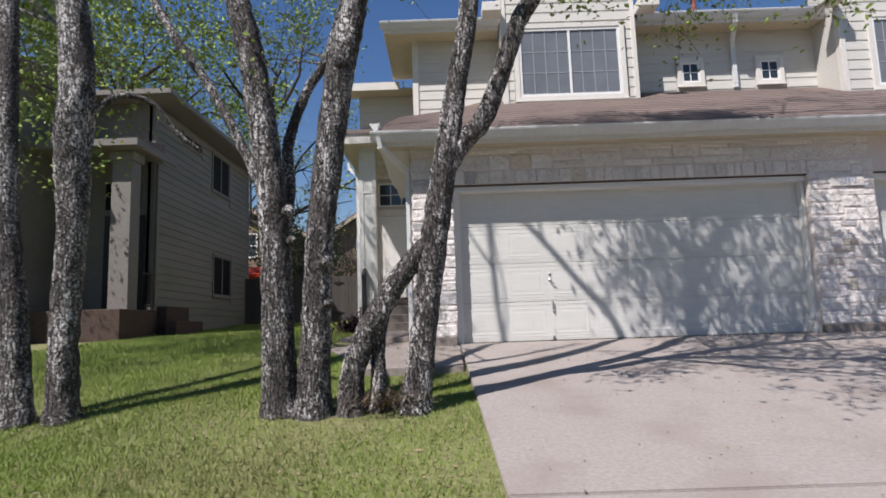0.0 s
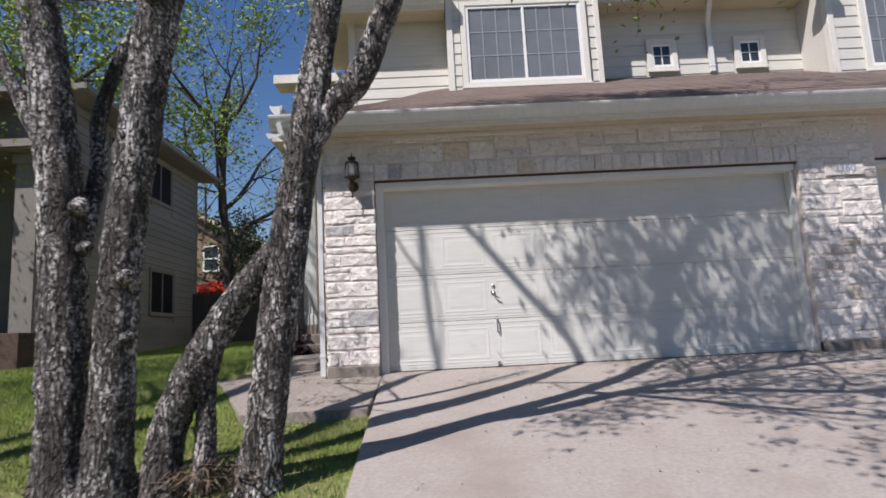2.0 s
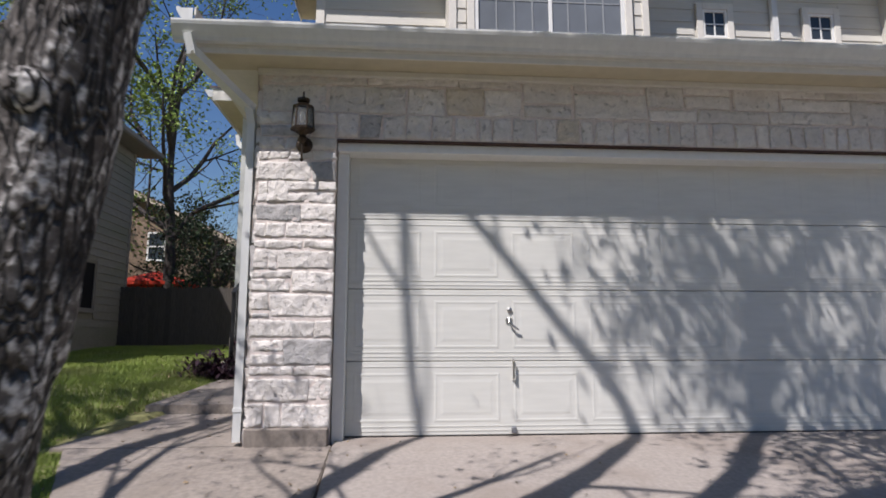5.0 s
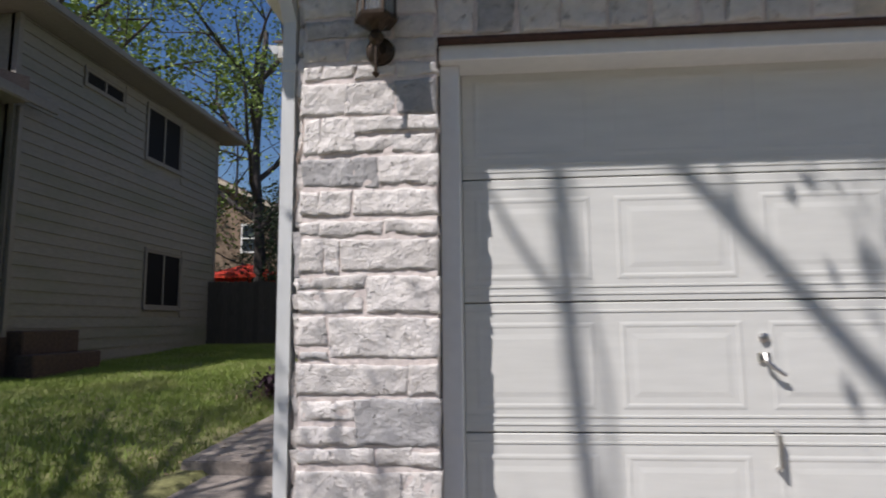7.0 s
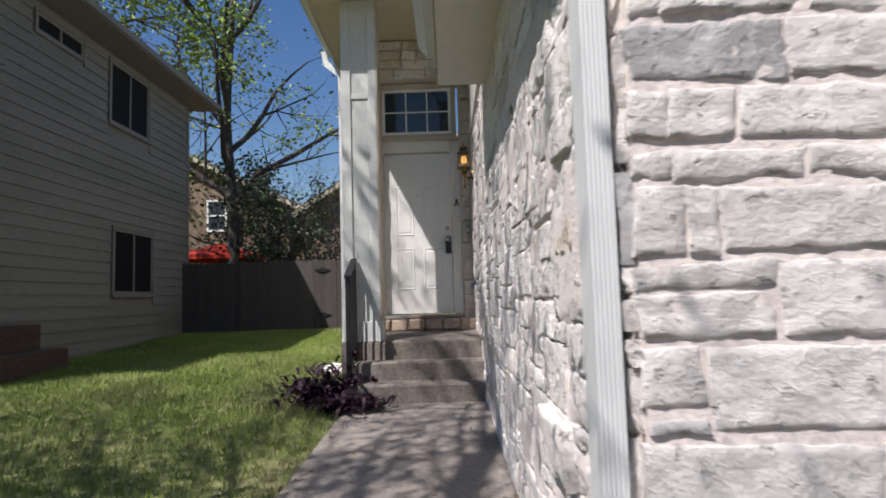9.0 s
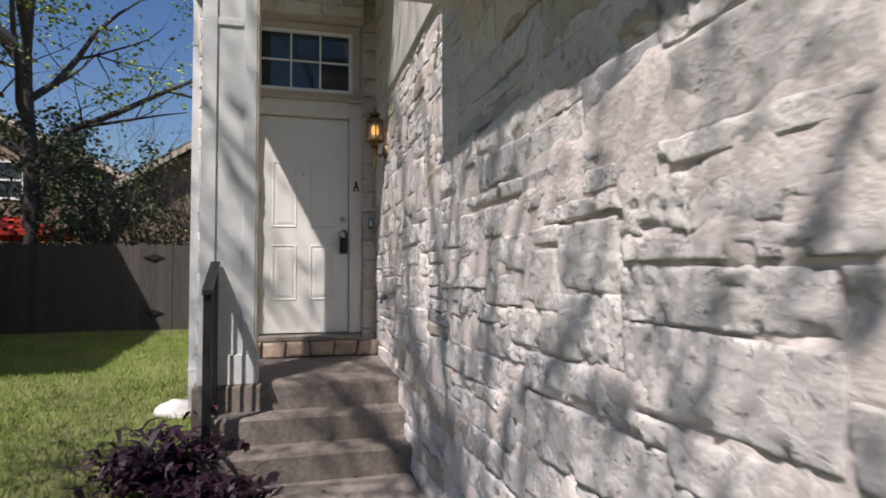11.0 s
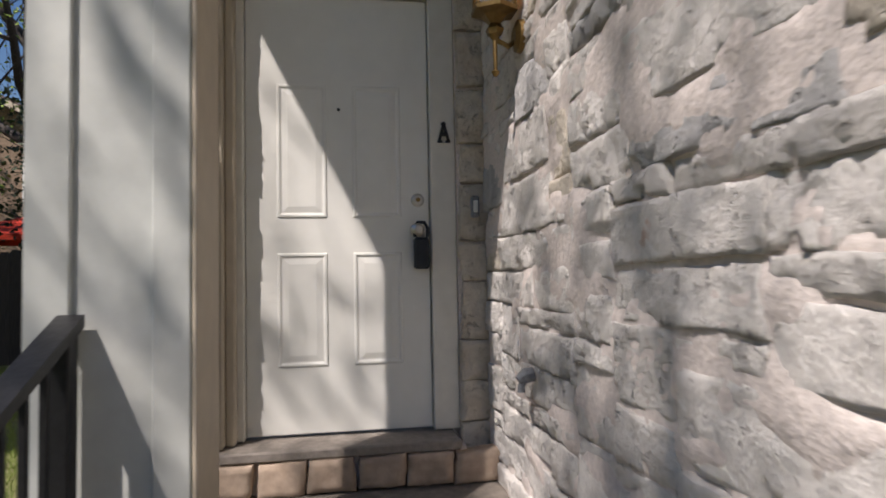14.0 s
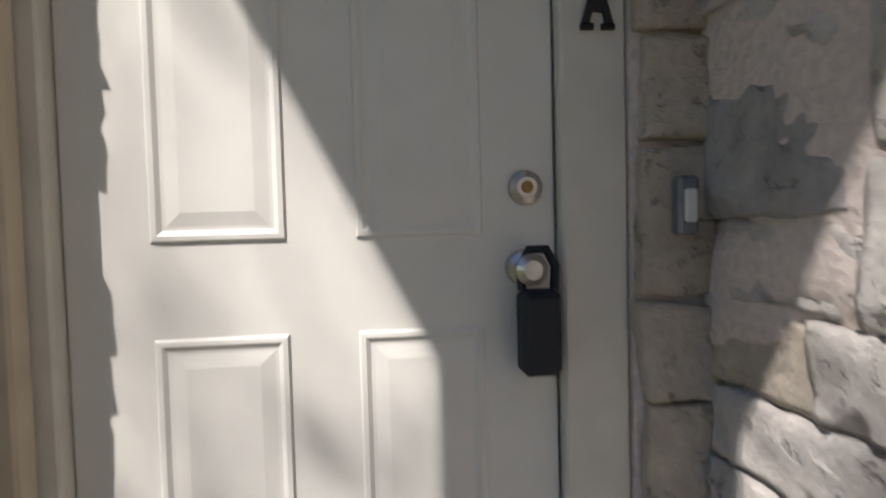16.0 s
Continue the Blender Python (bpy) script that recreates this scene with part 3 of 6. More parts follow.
while u < 5.13 - 0.05:
    w = min(r0.uniform(0.10, 0.2), 5.13 - u)
    rects.append((u, 3.235, w, 0.2))
    u += w
lay(rects, pose(0, FY, 0), wall_front, seed=2, depth=0.02, tan=0.05, grey=0.04, joint=0.02)
lay([(PIER_X + a, 3.435 + b, w, h) for a, b, w, h in ashlar(6.05 - PIER_X, 0.335, 0.1, 0.112, 7, (3, 8), (1, 2))], pose(0, FY, 0), wall_front, seed=3, depth=0.02, tan=0.04, grey=0.06, joint=0.019)
lay([(PIER_X + a, PIER_TOP + b, w, h) for a, b, w, h in ashlar(0.15 - PIER_X, 3.435 - PIER_TOP, 0.1, 0.1, 8, (2, 4), (1, 1))], pose(0, FY, 0), wall_front, seed=4)
lay([(5.13 + a, 1.135 + b, w, h) for a, b, w, h in ashlar(0.92, 2.3, 0.077, 0.088, 9, (2, 6), (1, 2))], pose(0, FY, 0), wall_front, seed=5, depth=0.024, tan=0.02, grey=0.04, joint=0.017, ledge=0.0, split=True)

structure(part("lintel_steel", boxes([(0.12, 5.16, FRONT + 0.012, FRONT + 0.2, 3.223, 3.2345), (6.02, 11.06, FRONT + 0.012, FRONT + 0.2, 3.223, 3.2345)]), STEEL), "dark rusty steel angle under the soldier course", "trim")
# the garage's side wall, which the walk passes
wall_side = empty("wall_side")
structure(wall_side, "rough chunky white limestone side wall with pale mortar")
SIDE = pose(SIDE_X, 14.25, 0, 0, 0, -89.67)
part("wall_core", boxes([(0, 2.8, 0.0, 0.3, 0.6, 5.36), (2.801, 5.75, 0.0, 0.3, 0.6, 3.88), (5.751, 6.05, 0.0, 0.02, 0.6, 3.88)]), MORTAR, wall_side).matrix_basis = SIDE


def mortar_bed(u0, u1, v0, v1, parent, m, cell=0.022):
    """The pointing between the stones: struck flush and smeared in places, fallen out in others."""
    nu, nv = round((u1 - u0) / cell), round((v1 - v0) / cell)
    verts, faces = [], []
    for j in range(nv + 1):
        for i in range(nu + 1):
            u, v = u0 + (u1 - u0) * i / nu, v0 + (v1 - v0) * j / nv
            big = noise.noise(Vector((u * 2.6, v * 5.5, 4.7))) + 0.6 * noise.noise(Vector((u * 7, v * 12, 9.1)))
            fine = noise.noise(Vector((u * 34, v * 34, 2.2)))
            verts.append((u, -0.004 - 0.0255 * step(-0.5, 0.2, big) - 0.002 * fine, v))
    for j in range(nv):
        for i in range(nu):
            k = j * (nu + 1) + i
            faces.append((k, k + 1, k + nu + 2, k + nu + 1))
    me = bpy.data.meshes.new("mortar")
    me.from_pydata(verts, [], faces)
    ob = smooth(link("mortar", me, MORTAR, parent))
    ob["kind"] = "stuff"
    ob.matrix_basis = m


for k, (u0, u1, v0, v1) in enumerate(((0.0, 1.03, 1.74, 5.34), (1.03, 2.8, 1.0, 5.34), (2.8, 6.06, 1.0, 3.87))):
    mortar_bed(u0, u1, v0, v1, wall_side, SIDE)
    lay([(u0 + a, v0 + b, w, h) for a, b, w, h in ashlar(u1 - u0, v1 - v0, 0.088, 0.068, 21 + k, (3, 9), (1, 3), (5, 7, 2))], SIDE, wall_side, seed=6 + k, depth=0.029, tan=0.07, grey=0.05, joint=0.008, rubble=True)

# one block that juts from the side wall near its corner
link("stone", rubble_mesh(0.34, 0.19, 0.075, 905, 0.008), STONE, wall_side).matrix_basis = SIDE @ pose(5.36, 0, 1.715, 3, 2, 1)

# the wall round the front door
ENTRY = 14.12
wall_entry = empty("wall_entry")
structure(wall_entry, "limestone entry wall round the front door and transom")
part("wall_core", boxes([(-2.02, -1.68, ENTRY, ENTRY + 0.4, 0.8, 5.36), (-0.61, SIDE_X + 0.02, ENTRY + 0.14, ENTRY + 0.4, 0.8, 5.36), (-1.68, -0.61, ENTRY + 0.02, ENTRY + 0.4, 4.87, 5.36),
                         (-1.68, -0.61, ENTRY + 0.03, ENTRY + 0.4, 0.8, 1.93)]), MORTAR, wall_entry)
lay([(-0.61, 1.745 + b, 0.15, h) for a, b, w, h in ashlar(0.15, 3.6, 0.15, 0.09, 31, (1, 1), (2, 3))], pose(0, ENTRY + 0.14, 0), wall_entry, seed=9, tan=0.9, grey=0.0)
lay([(-2.02 + a, 1.3 + b, w, h) for a, b, w, h in ashlar(0.34, 4.05, 0.13, 0.088, 32, (1, 3), (1, 2))], pose(0, ENTRY, 0), wall_entry, seed=10, tan=0.25, grey=0.05)
lay([(-1.68 + a, 4.87 + b, w, h) for a, b, w, h in ashlar(1.07, 0.48, 0.1, 0.12, 33, (2, 5), (1, 1))], pose(0, ENTRY + 0.02, 0), wall_entry, seed=11, tan=0.5, grey=0.0)
lay([(-1.70 + k * 0.205, 1.79, 0.205, 0.138) for k in range(6)], pose(0, ENTRY + 0.03, 0), wall_entry, seed=12, name="brick", depth=0.06, mat=SILL_BRICK)

# ---- roofs, upper storey ----
roof_garage = empty("roof_garage")
structure(roof_garage, "low brown asphalt shingle roof over the garage", "roof")
ROOF_Y0, ROOF_Y1, SLOPE = 7.865, 11.4, 0.505


def roof_z(x, y):
    return 3.96 + SLOPE * (y - ROOF_Y0) - 0.35 * step(1.6, -0.8, x) * (y - ROOF_Y0) / 3.7


for k in range(17):
    y0 = ROOF_Y0 - 0.03 + k * 0.222
    xs = [-0.86, 0.0, 0.8, 1.6, 6.0, 12.0]
    bm = bmesh.new()
    a = [[bm.verts.new((x, yy, roof_z(x, yy) + dz)) for x in xs] for yy, dz in ((y0, 0.0), (y0, 0.012), (y0 + 0.24, 0.004))]
    for p, q in zip(a, a[1:]):
        for i in range(len(xs) - 1):
            bm.faces.new((p[i], p[i + 1], q[i + 1], q[i]))
    part("shingle_course", bm, SHINGLE, roof_garage)
part("roof_deck", prism([(ROOF_Y0, 3.78), (ROOF_Y0, 3.95), (ROOF_Y1, 5.4), (ROOF_Y1, 3.78)], "x", -0.825, 12.0), TRIM, roof_garage)
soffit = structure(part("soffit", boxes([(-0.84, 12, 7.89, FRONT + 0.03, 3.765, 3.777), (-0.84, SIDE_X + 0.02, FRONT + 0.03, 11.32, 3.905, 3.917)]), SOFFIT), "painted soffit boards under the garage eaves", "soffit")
structure(part("trim", prism([(7.877, 3.74), (7.895, 3.74), (7.895, 3.945), (7.877, 3.945)], "x", -0.86, 12), TRIM), "painted fascia board of the garage eave", "trim")
structure(part("frieze_trim", box(SIDE_X + 0.01, 6.04, FRONT - 0.03, FRONT + 0.015, 3.72, 3.764), TRIM), "painted frieze board under the soffit", "trim")


def gutter(axis, a, b, out, z, side, parent=None):
    """An open metal trough with a rolled front lip; side is the way it faces."""
    s = side
    prof = [(out, z), (out + s * 0.052, z), (out + s * 0.062, z + 0.025), (out + s * 0.085, z + 0.05), (out + s * 0.11, z + 0.09), (out + s * 0.118, z + 0.112), (out + s * 0.118, z + 0.125), (out + s * 0.092, z + 0.125), (out + s * 0.092, z + 0.116),
            (out + s * 0.106, z + 0.11), (out + s * 0.078, z + 0.06), (out + s * 0.05, z + 0.012), (out, z + 0.012)]
    thing = empty("gutter")
    part("trough", prism(prof, axis, a, b), GUTTER, thing)
    cap = [(out, z), (out + s * 0.052, z), (out + s * 0.085, z + 0.05), (out + s * 0.116, z + 0.112), (out, z + 0.115)]
    for e in (a - 0.004, b + 0.001):
        part("end_cap", prism(cap, axis, e, e + 0.003), GUTTER, thing)
    n = max(1, int((b - a) / 3.1))
    seam = [(out + s * 0.05, z - 0.003), (out + s * 0.065, z + 0.022), (out + s * 0.114, z + 0.088), (out + s * 0.122, z + 0.127), (out + s * 0.11, z + 0.12), (out + s * 0.07, z + 0.05)]
    for k in range(1, n + 1):
        e = a + (b - a) * k / (n + 1)
        part("seam", prism(seam, axis, e, e + 0.05), GUTTER, thing)
    return thing


tagged(gutter("x", -0.95, 12, 7.875, 3.80, -1), "pale metal gutter along the garage eave", "gutter")
tagged(gutter("y", 7.88, 11.31, -0.85, 3.955, -1), "pale metal gutter along the side eave", "gutter")
structure(part("side_trim", box(-0.849, -0.832, 7.9, 11.32, 3.89, 4.09), TRIM), "painted fascia board of the side eave", "trim")


def downspout(points, w=0.08, d=0.06, label=""):
    """A ribbed metal pipe along points."""
    thing = empty("downspout", points[-1])
    bm = bmesh.new()
    prof = []
    for k in range(6):
        prof += [(-w / 2 + w * k / 6, -d / 2), (-w / 2 + w * (k + 0.5) / 6, -d / 2 + 0.0015)]
    prof += [(w / 2, -d / 2), (w / 2, d / 2), (-w / 2, d / 2)]
    for a, b in zip(points, points[1:]):
        a, b = Vector(a), Vector(b)
        way = (b - a).normalized()
        e1 = Vector((1, 0, 0)) if abs(way.x) < 0.5 else Vector((0, 0, 1))
        e1 = (e1 - way * e1.dot(way)).normalized()
        e2 = way.cross(e1) * (-1 if way.z < 0 else 1)
        if e2.y < 0:
            e2 = -e2
        rings = [[bm.verts.new(p + e1 * u + e2 * v) for u, v in prof] for p in (a - way * 0.02, b + way * 0.02)]
        n = len(prof)
        for i in range(n):
            bm.faces.new((rings[0][i], rings[0][(i + 1) % n], rings[1][(i + 1) % n], rings[1][i]))
        bm.faces.new(rings[0])
        bm.faces.new(rings[1])
    bmesh.ops.recalc_face_normals(bm, faces=bm.faces)
    p = part("pipe", bm, GUTTER, thing)
    p.location = -Vector(points[-1])
    for z in (0.08, 0.9):
        h = points[-2][2] * z + points[-1][2] * (1 - z)
        b = part("strap", box(points[-2][0] - w / 2 - 0.006, points[-2][0] + w / 2 + 0.006, points[-2][1] - d / 2 - 0.004, points[-2][1] + d / 2, h, h + 0.03, 0.002), GUTTER, thing)
        b.location = -Vector(points[-1])
    return tagged(thing, label, "downspout")


downspout([(-0.84, 7.82, 3.82), (-0.82, 7.84, 3.72), (-0.50, 8.18, 3.46), (-0.485, 8.22, 3.34), (-0.485, 8.22, 1.06)], 0.055, 0.085, "ribbed pale metal downspout at the garage corner")


def siding(name, x0, x1, y, z0, z1, mat, label, lap=0.19, thick=0.15, cut=(), proud=0.017):
    """A wall of lapped boards that looks along -y. cut: openings x0, x1, z0, z1 that part the boards."""
    wall = empty(name)
    structure(wall, label)
    part("wall_core", box(x0, x1, y, y + thick, z0, z1, 0), mat, wall)
    z = z0
    meshes = {}
    while z < z1 - 0.03:
        h = min(lap, z1 - z)
        spans = [(x0, x1)]
        for a, b, c, d in cut:
            if c < z + h and d > z:
                spans = [s for p, q in spans for s in ((p, min(q, a)), (max(p, b), q)) if s[1] - s[0] > 0.02]
        for p, q in spans:
            key = (round(q - p, 3), round(h, 3))
            if key not in meshes:
                meshes[key] = mesh_of(prism([(-proud, 0.0), (-0.005, h), (0.0, h), (0.0, 0.0)], "x", 0, q - p), "board")
                meshes[key].materials.append(mat)
            b = link("board", meshes[key], None, wall)
            b.location = (p, y, z)
        z += lap
    return wall


def window(name, x0, x1, y, z0, z1, cols, rows, label, bar_mat=None, frame_w=0.05, bar=0.02, split=0, frame_mat=None, pane_mat=None, casing=0.09, sill=True, casing_mat=None, turn=None, blind=False):
    """A framed window that looks along -y at y. split: upright meeting rails."""
    thing = empty(name)
    structure(thing, label, "window")
    fm, cm = frame_mat or WHITE, casing_mat or TRIM
    if casing:
        c = casing
        part("casing", boxes([(x0 - c, x0, y - 0.03, y + 0.02, z0 - c, z1 + c), (x1, x1 + c, y - 0.03, y + 0.02, z0 - c, z1 + c), (x0, x1, y - 0.03, y + 0.02, z1, z1 + c), (x0, x1, y - 0.03, y + 0.02, z0 - c, z0)], 0.004), cm, thing)
    if sill:
        part("window_sill", box(x0 - casing - 0.02, x1 + casing + 0.02, y - 0.06, y - 0.028, z0 - casing - 0.02, z0 - casing + 0.015), cm, thing)
    part("window_frame", boxes([(x0, x0 + frame_w, y - 0.015, y + 0.03, z0, z1), (x1 - frame_w, x1, y - 0.015, y + 0.03, z0, z1), (x0 + frame_w, x1 - frame_w, y - 0.015, y + 0.03, z0, z0 + frame_w), (x0 + frame_w, x1 - frame_w, y - 0.015, y + 0.03, z1 - frame_w, z1)], 0.003), fm, thing)
    n = split + 1
    wid = (x1 - x0 - 2 * frame_w) / n
    for s in range(n):
        a = x0 + frame_w + s * wid
        if s:
            part("meeting_rail", box(a - 0.022, a + 0.022, y - 0.012, y + 0.025, z0 + frame_w, z1 - frame_w, 0.003), fm, thing)
        cw, ch = wid / cols, (z1 - z0 - 2 * frame_w) / rows
        for i in range(cols):
            for j in range(rows):
                p = part("pane", box(a + i * cw + 0.001, a + (i + 1) * cw - 0.001, y + 0.008, y + 0.013, z0 + frame_w + j * ch + 0.001, z0 + frame_w + (j + 1) * ch - 0.001, 0), pane_mat or PANE, thing)
        if bar:
            for i in range(1, cols):
                part("muntin", box(a + i * cw - bar / 2, a + i * cw + bar / 2, y + 0.0, y + 0.016, z0 + frame_w, z1 - frame_w, 0.002), bar_mat or fm, thing)
            for j in range(1, rows):
                part("muntin", box(a, a + wid, y + 0.002, y + 0.015, z0 + frame_w + j * ch - bar / 2, z0 + frame_w + j * ch + bar / 2, 0.002), bar_mat or fm, thing)
    if turn is not None:
        thing.matrix_basis = turn
    return thing


BAY_Y, WING_Y = 10.62, 11.4
siding("wall_wing", -0.5, 1.25, WING_Y, 5.0, 7.0, SIDING, "cream lapped siding of the upper storey")
siding("wall_bay", 1.22, 3.72, BAY_Y, 5.2, 8.3, SIDING, "cream lapped siding of the projecting upper bay", cut=((1.42, 3.54, 5.32, 6.86),))
siding("wall_recess", 3.74, 7.6, WING_Y, 5.4, 7.0, SIDING, "cream lapped siding of the recessed upper wall", cut=((4.74, 5.34, 5.78, 6.42), (6.31, 6.93, 5.78, 6.42)))
siding("wall_next_bay", 7.55, 10.1, BAY_Y, 5.2, 8.3, SIDING, "cream lapped siding of the adjoining upper bay")
structure(part("wall_bay_return", boxes([(3.56, 3.715, BAY_Y + 0.16, WING_Y, 5.2, 8.3), (1.225, 1.38, BAY_Y + 0.16, WING_Y, 5.2, 8.3), (7.555, 7.7, BAY_Y + 0.16, WING_Y, 5.2, 8.3)]), SIDING), "side returns of the upper bays")
structure(part("corner_trim", boxes([(-0.515, -0.40, WING_Y - 0.035, WING_Y + 0.1, 5.0, 7.0), (3.65, 3.735, BAY_Y - 0.035, BAY_Y + 0.1, 5.2, 8.2), (1.205, 1.30, BAY_Y - 0.035, BAY_Y + 0.1, 5.2, 8.2), (7.535, 7.64, BAY_Y - 0.035, BAY_Y + 0.1, 5.2, 8.2)], 0.004), TRIM), "painted corner boards", "trim")
window("window_1", 1.52, 3.42, BAY_Y - 0.035, 5.43, 6.76, 4, 3, "wide white sliding window with a muntin grid", split=1, bar=0.02, pane_mat=DULL, bar_mat=PALE_BAR)
window("window_2", 4.86, 5.22, WING_Y - 0.035, 5.92, 6.34, 2, 2, "small square white four-pane window", frame_w=0.035)
window("window_3", 6.43, 6.81, WING_Y - 0.035, 5.92, 6.34, 2, 2, "small square white four-pane window", frame_w=0.035)
window("window_4", 8.15, 9.6, BAY_Y - 0.035, 5.43, 6.76, 4, 3, "wide white window of the adjoining bay", split=1, bar=0.02, pane_mat=DULL, bar_mat=PALE_BAR)
structure(part("wall_upper_side", boxes([(-0.5, -0.35, WING_Y + 0.15, 13.6, 4.0, 7.0)]), SIDING), "upper side wall over the entry")
siding("wall_upper_back", -1.9, -0.5, 13.6, 5.4, 6.75, SIDING, "cream upper wall set back over the entry")
structure(part("wall_left", box(-2.0, -1.85, ENTRY + 0.4, 24, 0.8, 6.7, 0), SIDING), "far side wall of the house beyond the entry")
# upper eaves
up = empty("roof_upper")
structure(up, "shingled upper roof with painted soffits", "roof")
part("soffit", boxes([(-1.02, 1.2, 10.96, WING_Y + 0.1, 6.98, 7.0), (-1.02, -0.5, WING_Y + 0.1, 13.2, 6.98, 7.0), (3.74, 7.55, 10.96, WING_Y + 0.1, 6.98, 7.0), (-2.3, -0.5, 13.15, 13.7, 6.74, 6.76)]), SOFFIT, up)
part("fascia", boxes([(-1.04, 1.2, 10.94, 10.96, 6.95, 7.15), (-1.04, -1.02, 10.96, 13.2, 6.95, 7.15), (3.74, 7.55, 10.94, 10.96, 6.95, 7.15), (-2.3, -0.9, 13.13, 13.15, 6.72, 6.9)]), TRIM, up)
part("roof_deck", prism([(10.92, 7.1), (10.92, 7.16), (16, 9.5), (16, 9.4)], "x", -1.04, 12), SHINGLE, up)
part("gable_soffit", boxes([(0.85, 4.15, 10.3, BAY_Y, 8.26, 8.3)]), SOFFIT, up)
part("bay_fascia", boxes([(3.74, 4.1, 10.25, 10.6, 6.98, 7.16), (0.85, 1.2, 10.25, 10.6, 6.98, 7.16), (7.15, 7.53, 10.25, 10.6, 6.98, 7.16)], 0.01), TRIM, up)
tagged(gutter("x", -1.1, 1.2, 10.935, 7.03, -1), "pale metal gutter on the upper eave", "gutter")
tagged(gutter("x", 3.9, 7.5, 10.935, 7.03, -1), "pale metal gutter on the upper eave", "gutter")
downspout([(5.78, 10.88, 7.05), (5.79, 10.92, 6.95), (5.88, 11.28, 6.72), (5.9, 11.33, 6.6), (5.9, 11.33, 5.8)], 0.08, 0.07, "white metal downspout on the upper wall")
tagged(part("vent_pipe", lathe([(0.05, 7.9), (0.05, 8.35), (0.06, 8.36)], 12, 5.7, 12.4), RED_PIPE), "red vent pipe on the upper roof", "vent pipe")
# porch roof
porch_roof = empty("roof_porch")
structure(porch_roof, "painted entry porch roof with soffit and fascia", "roof")
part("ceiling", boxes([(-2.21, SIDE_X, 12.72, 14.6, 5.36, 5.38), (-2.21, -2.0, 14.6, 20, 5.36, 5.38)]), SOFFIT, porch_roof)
part("fascia", boxes([(-2.23, SIDE_X - 0.05, 12.70, 12.72, 5.33, 5.52), (-2.23, -2.21, 12.72, 20, 5.33, 5.52)]), TRIM, porch_roof)
part("roof_deck", prism([(12.68, 5.52), (12.68, 5.55), (13.6, 5.95), (13.6, 5.9)], "x", -2.28, SIDE_X - 0.06), SHINGLE, porch_roof)
tagged(gutter("y", 12.7, 14.6, -2.232, 5.38, -1), "pale metal gutter at the porch eave", "gutter")
downspout([(-2.32, 14.5, 5.38), (-2.3, 14.5, 5.25), (-2.08, 14.3, 5.02), (-2.07, 14.3, 4.9), (-2.07, 14.3, 1.4)], 0.07, 0.06, "pale metal downspout behind the porch column")

# ---- garage doors ----
garage_door = empty("garage_door", (0.24, DOOR_Y, 1.035))


def garage_section(parent, z0, h):
    """One hinged section with eight raised panels pressed into it."""
    bm = bmesh.new()
    add_box(bm, 0, 4.84, 0, 0.04, z0 + 0.003, z0 + h - 0.003, 0.003)
    sec = part("section", bm, GARAGE, parent)
    for c in (0.03, 0.062, h - 0.045):
        part("bead", box(0.004, 4.836, -0.0028, -0.0005, z0 + c, z0 + c + 0.011, 0.0010), GARAGE, sec)
    for i in range(8):
        a, b = 0.0625 + i * 0.605, 0.0625 + i * 0.605 + 0.48
        c, d = z0 + 0.105, z0 + h - 0.095
        bm = bmesh.new()
        rings = []
        for inset, y in ((-0.01, -0.0005), (0.0, -0.0022), (0.008, -0.0022), (0.016, -0.0006), (0.04, -0.0006), (0.062, -0.0024)):
            rings.append([bm.verts.new(p) for p in ((a + inset, y, c + inset), (b - inset, y, c + inset), (b - inset, y, d - inset), (a + inset, y, d - inset))])
        for p, q in zip(rings, rings[1:]):
            for k in range(4):
                bm.faces.new((p[k], p[(k + 1) % 4], q[(k + 1) % 4], q[k]))
        bm.faces.new(rings[-1])
        bmesh.ops.recalc_face_normals(bm, faces=bm.faces)
        part("panel", bm, GARAGE, sec)
    return sec


for k in range(4):
    garage_section(garage_door, k * 0.5435, 0.5435)
tagged(garage_door, "closed pale sectional garage door with raised panels", "garage door", "garage doors")
part("seal", box(0, 4.84, 0.0, 0.03, -0.03, 0.0, 0), BLACK, garage_door, "black rubber bottom seal")
part("lock_knob", lathe([(0.0, 0.0), (0.02, 0.0), (0.02, 0.012), (0.012, 0.016), (0.001, 0.017)], 14), CHROME, garage_door).matrix_basis = pose(1.24, 0.0, 0.93, 90, 0, 0)
handle = part("handle", tube([(0, -0.012, 0.03), (0, -0.03, 0.0), (0.03, -0.035, -0.03), (0.07, -0.03, -0.055)], [0.01, 0.009, 0.009, 0.008], 8), CHROME, garage_door, "metal lock handle")
handle.location = (1.235, 0, 0.835)
part("handle_plate", box(1.21, 1.26, -0.012, 0.0, 0.83, 0.87, 0.004), CHROME, garage_door)
pull = part("pull_handle", tube([(0, -0.005, 0.075), (0, -0.035, 0.06), (0, -0.035, -0.06), (0, -0.005, -0.075)], [0.009, 0.009, 0.009, 0.009], 8), CHROME, garage_door, "metal pull handle")
pull.location = (1.26, 0, 0.48)
part("bottom_pull", box(1.24, 1.275, -0.03, 0.0, 0.015, 0.06, 0.004), GREY_PLASTIC, garage_door)
copy_thing(garage_door, pose(6.14, DOOR_Y, 1.035))
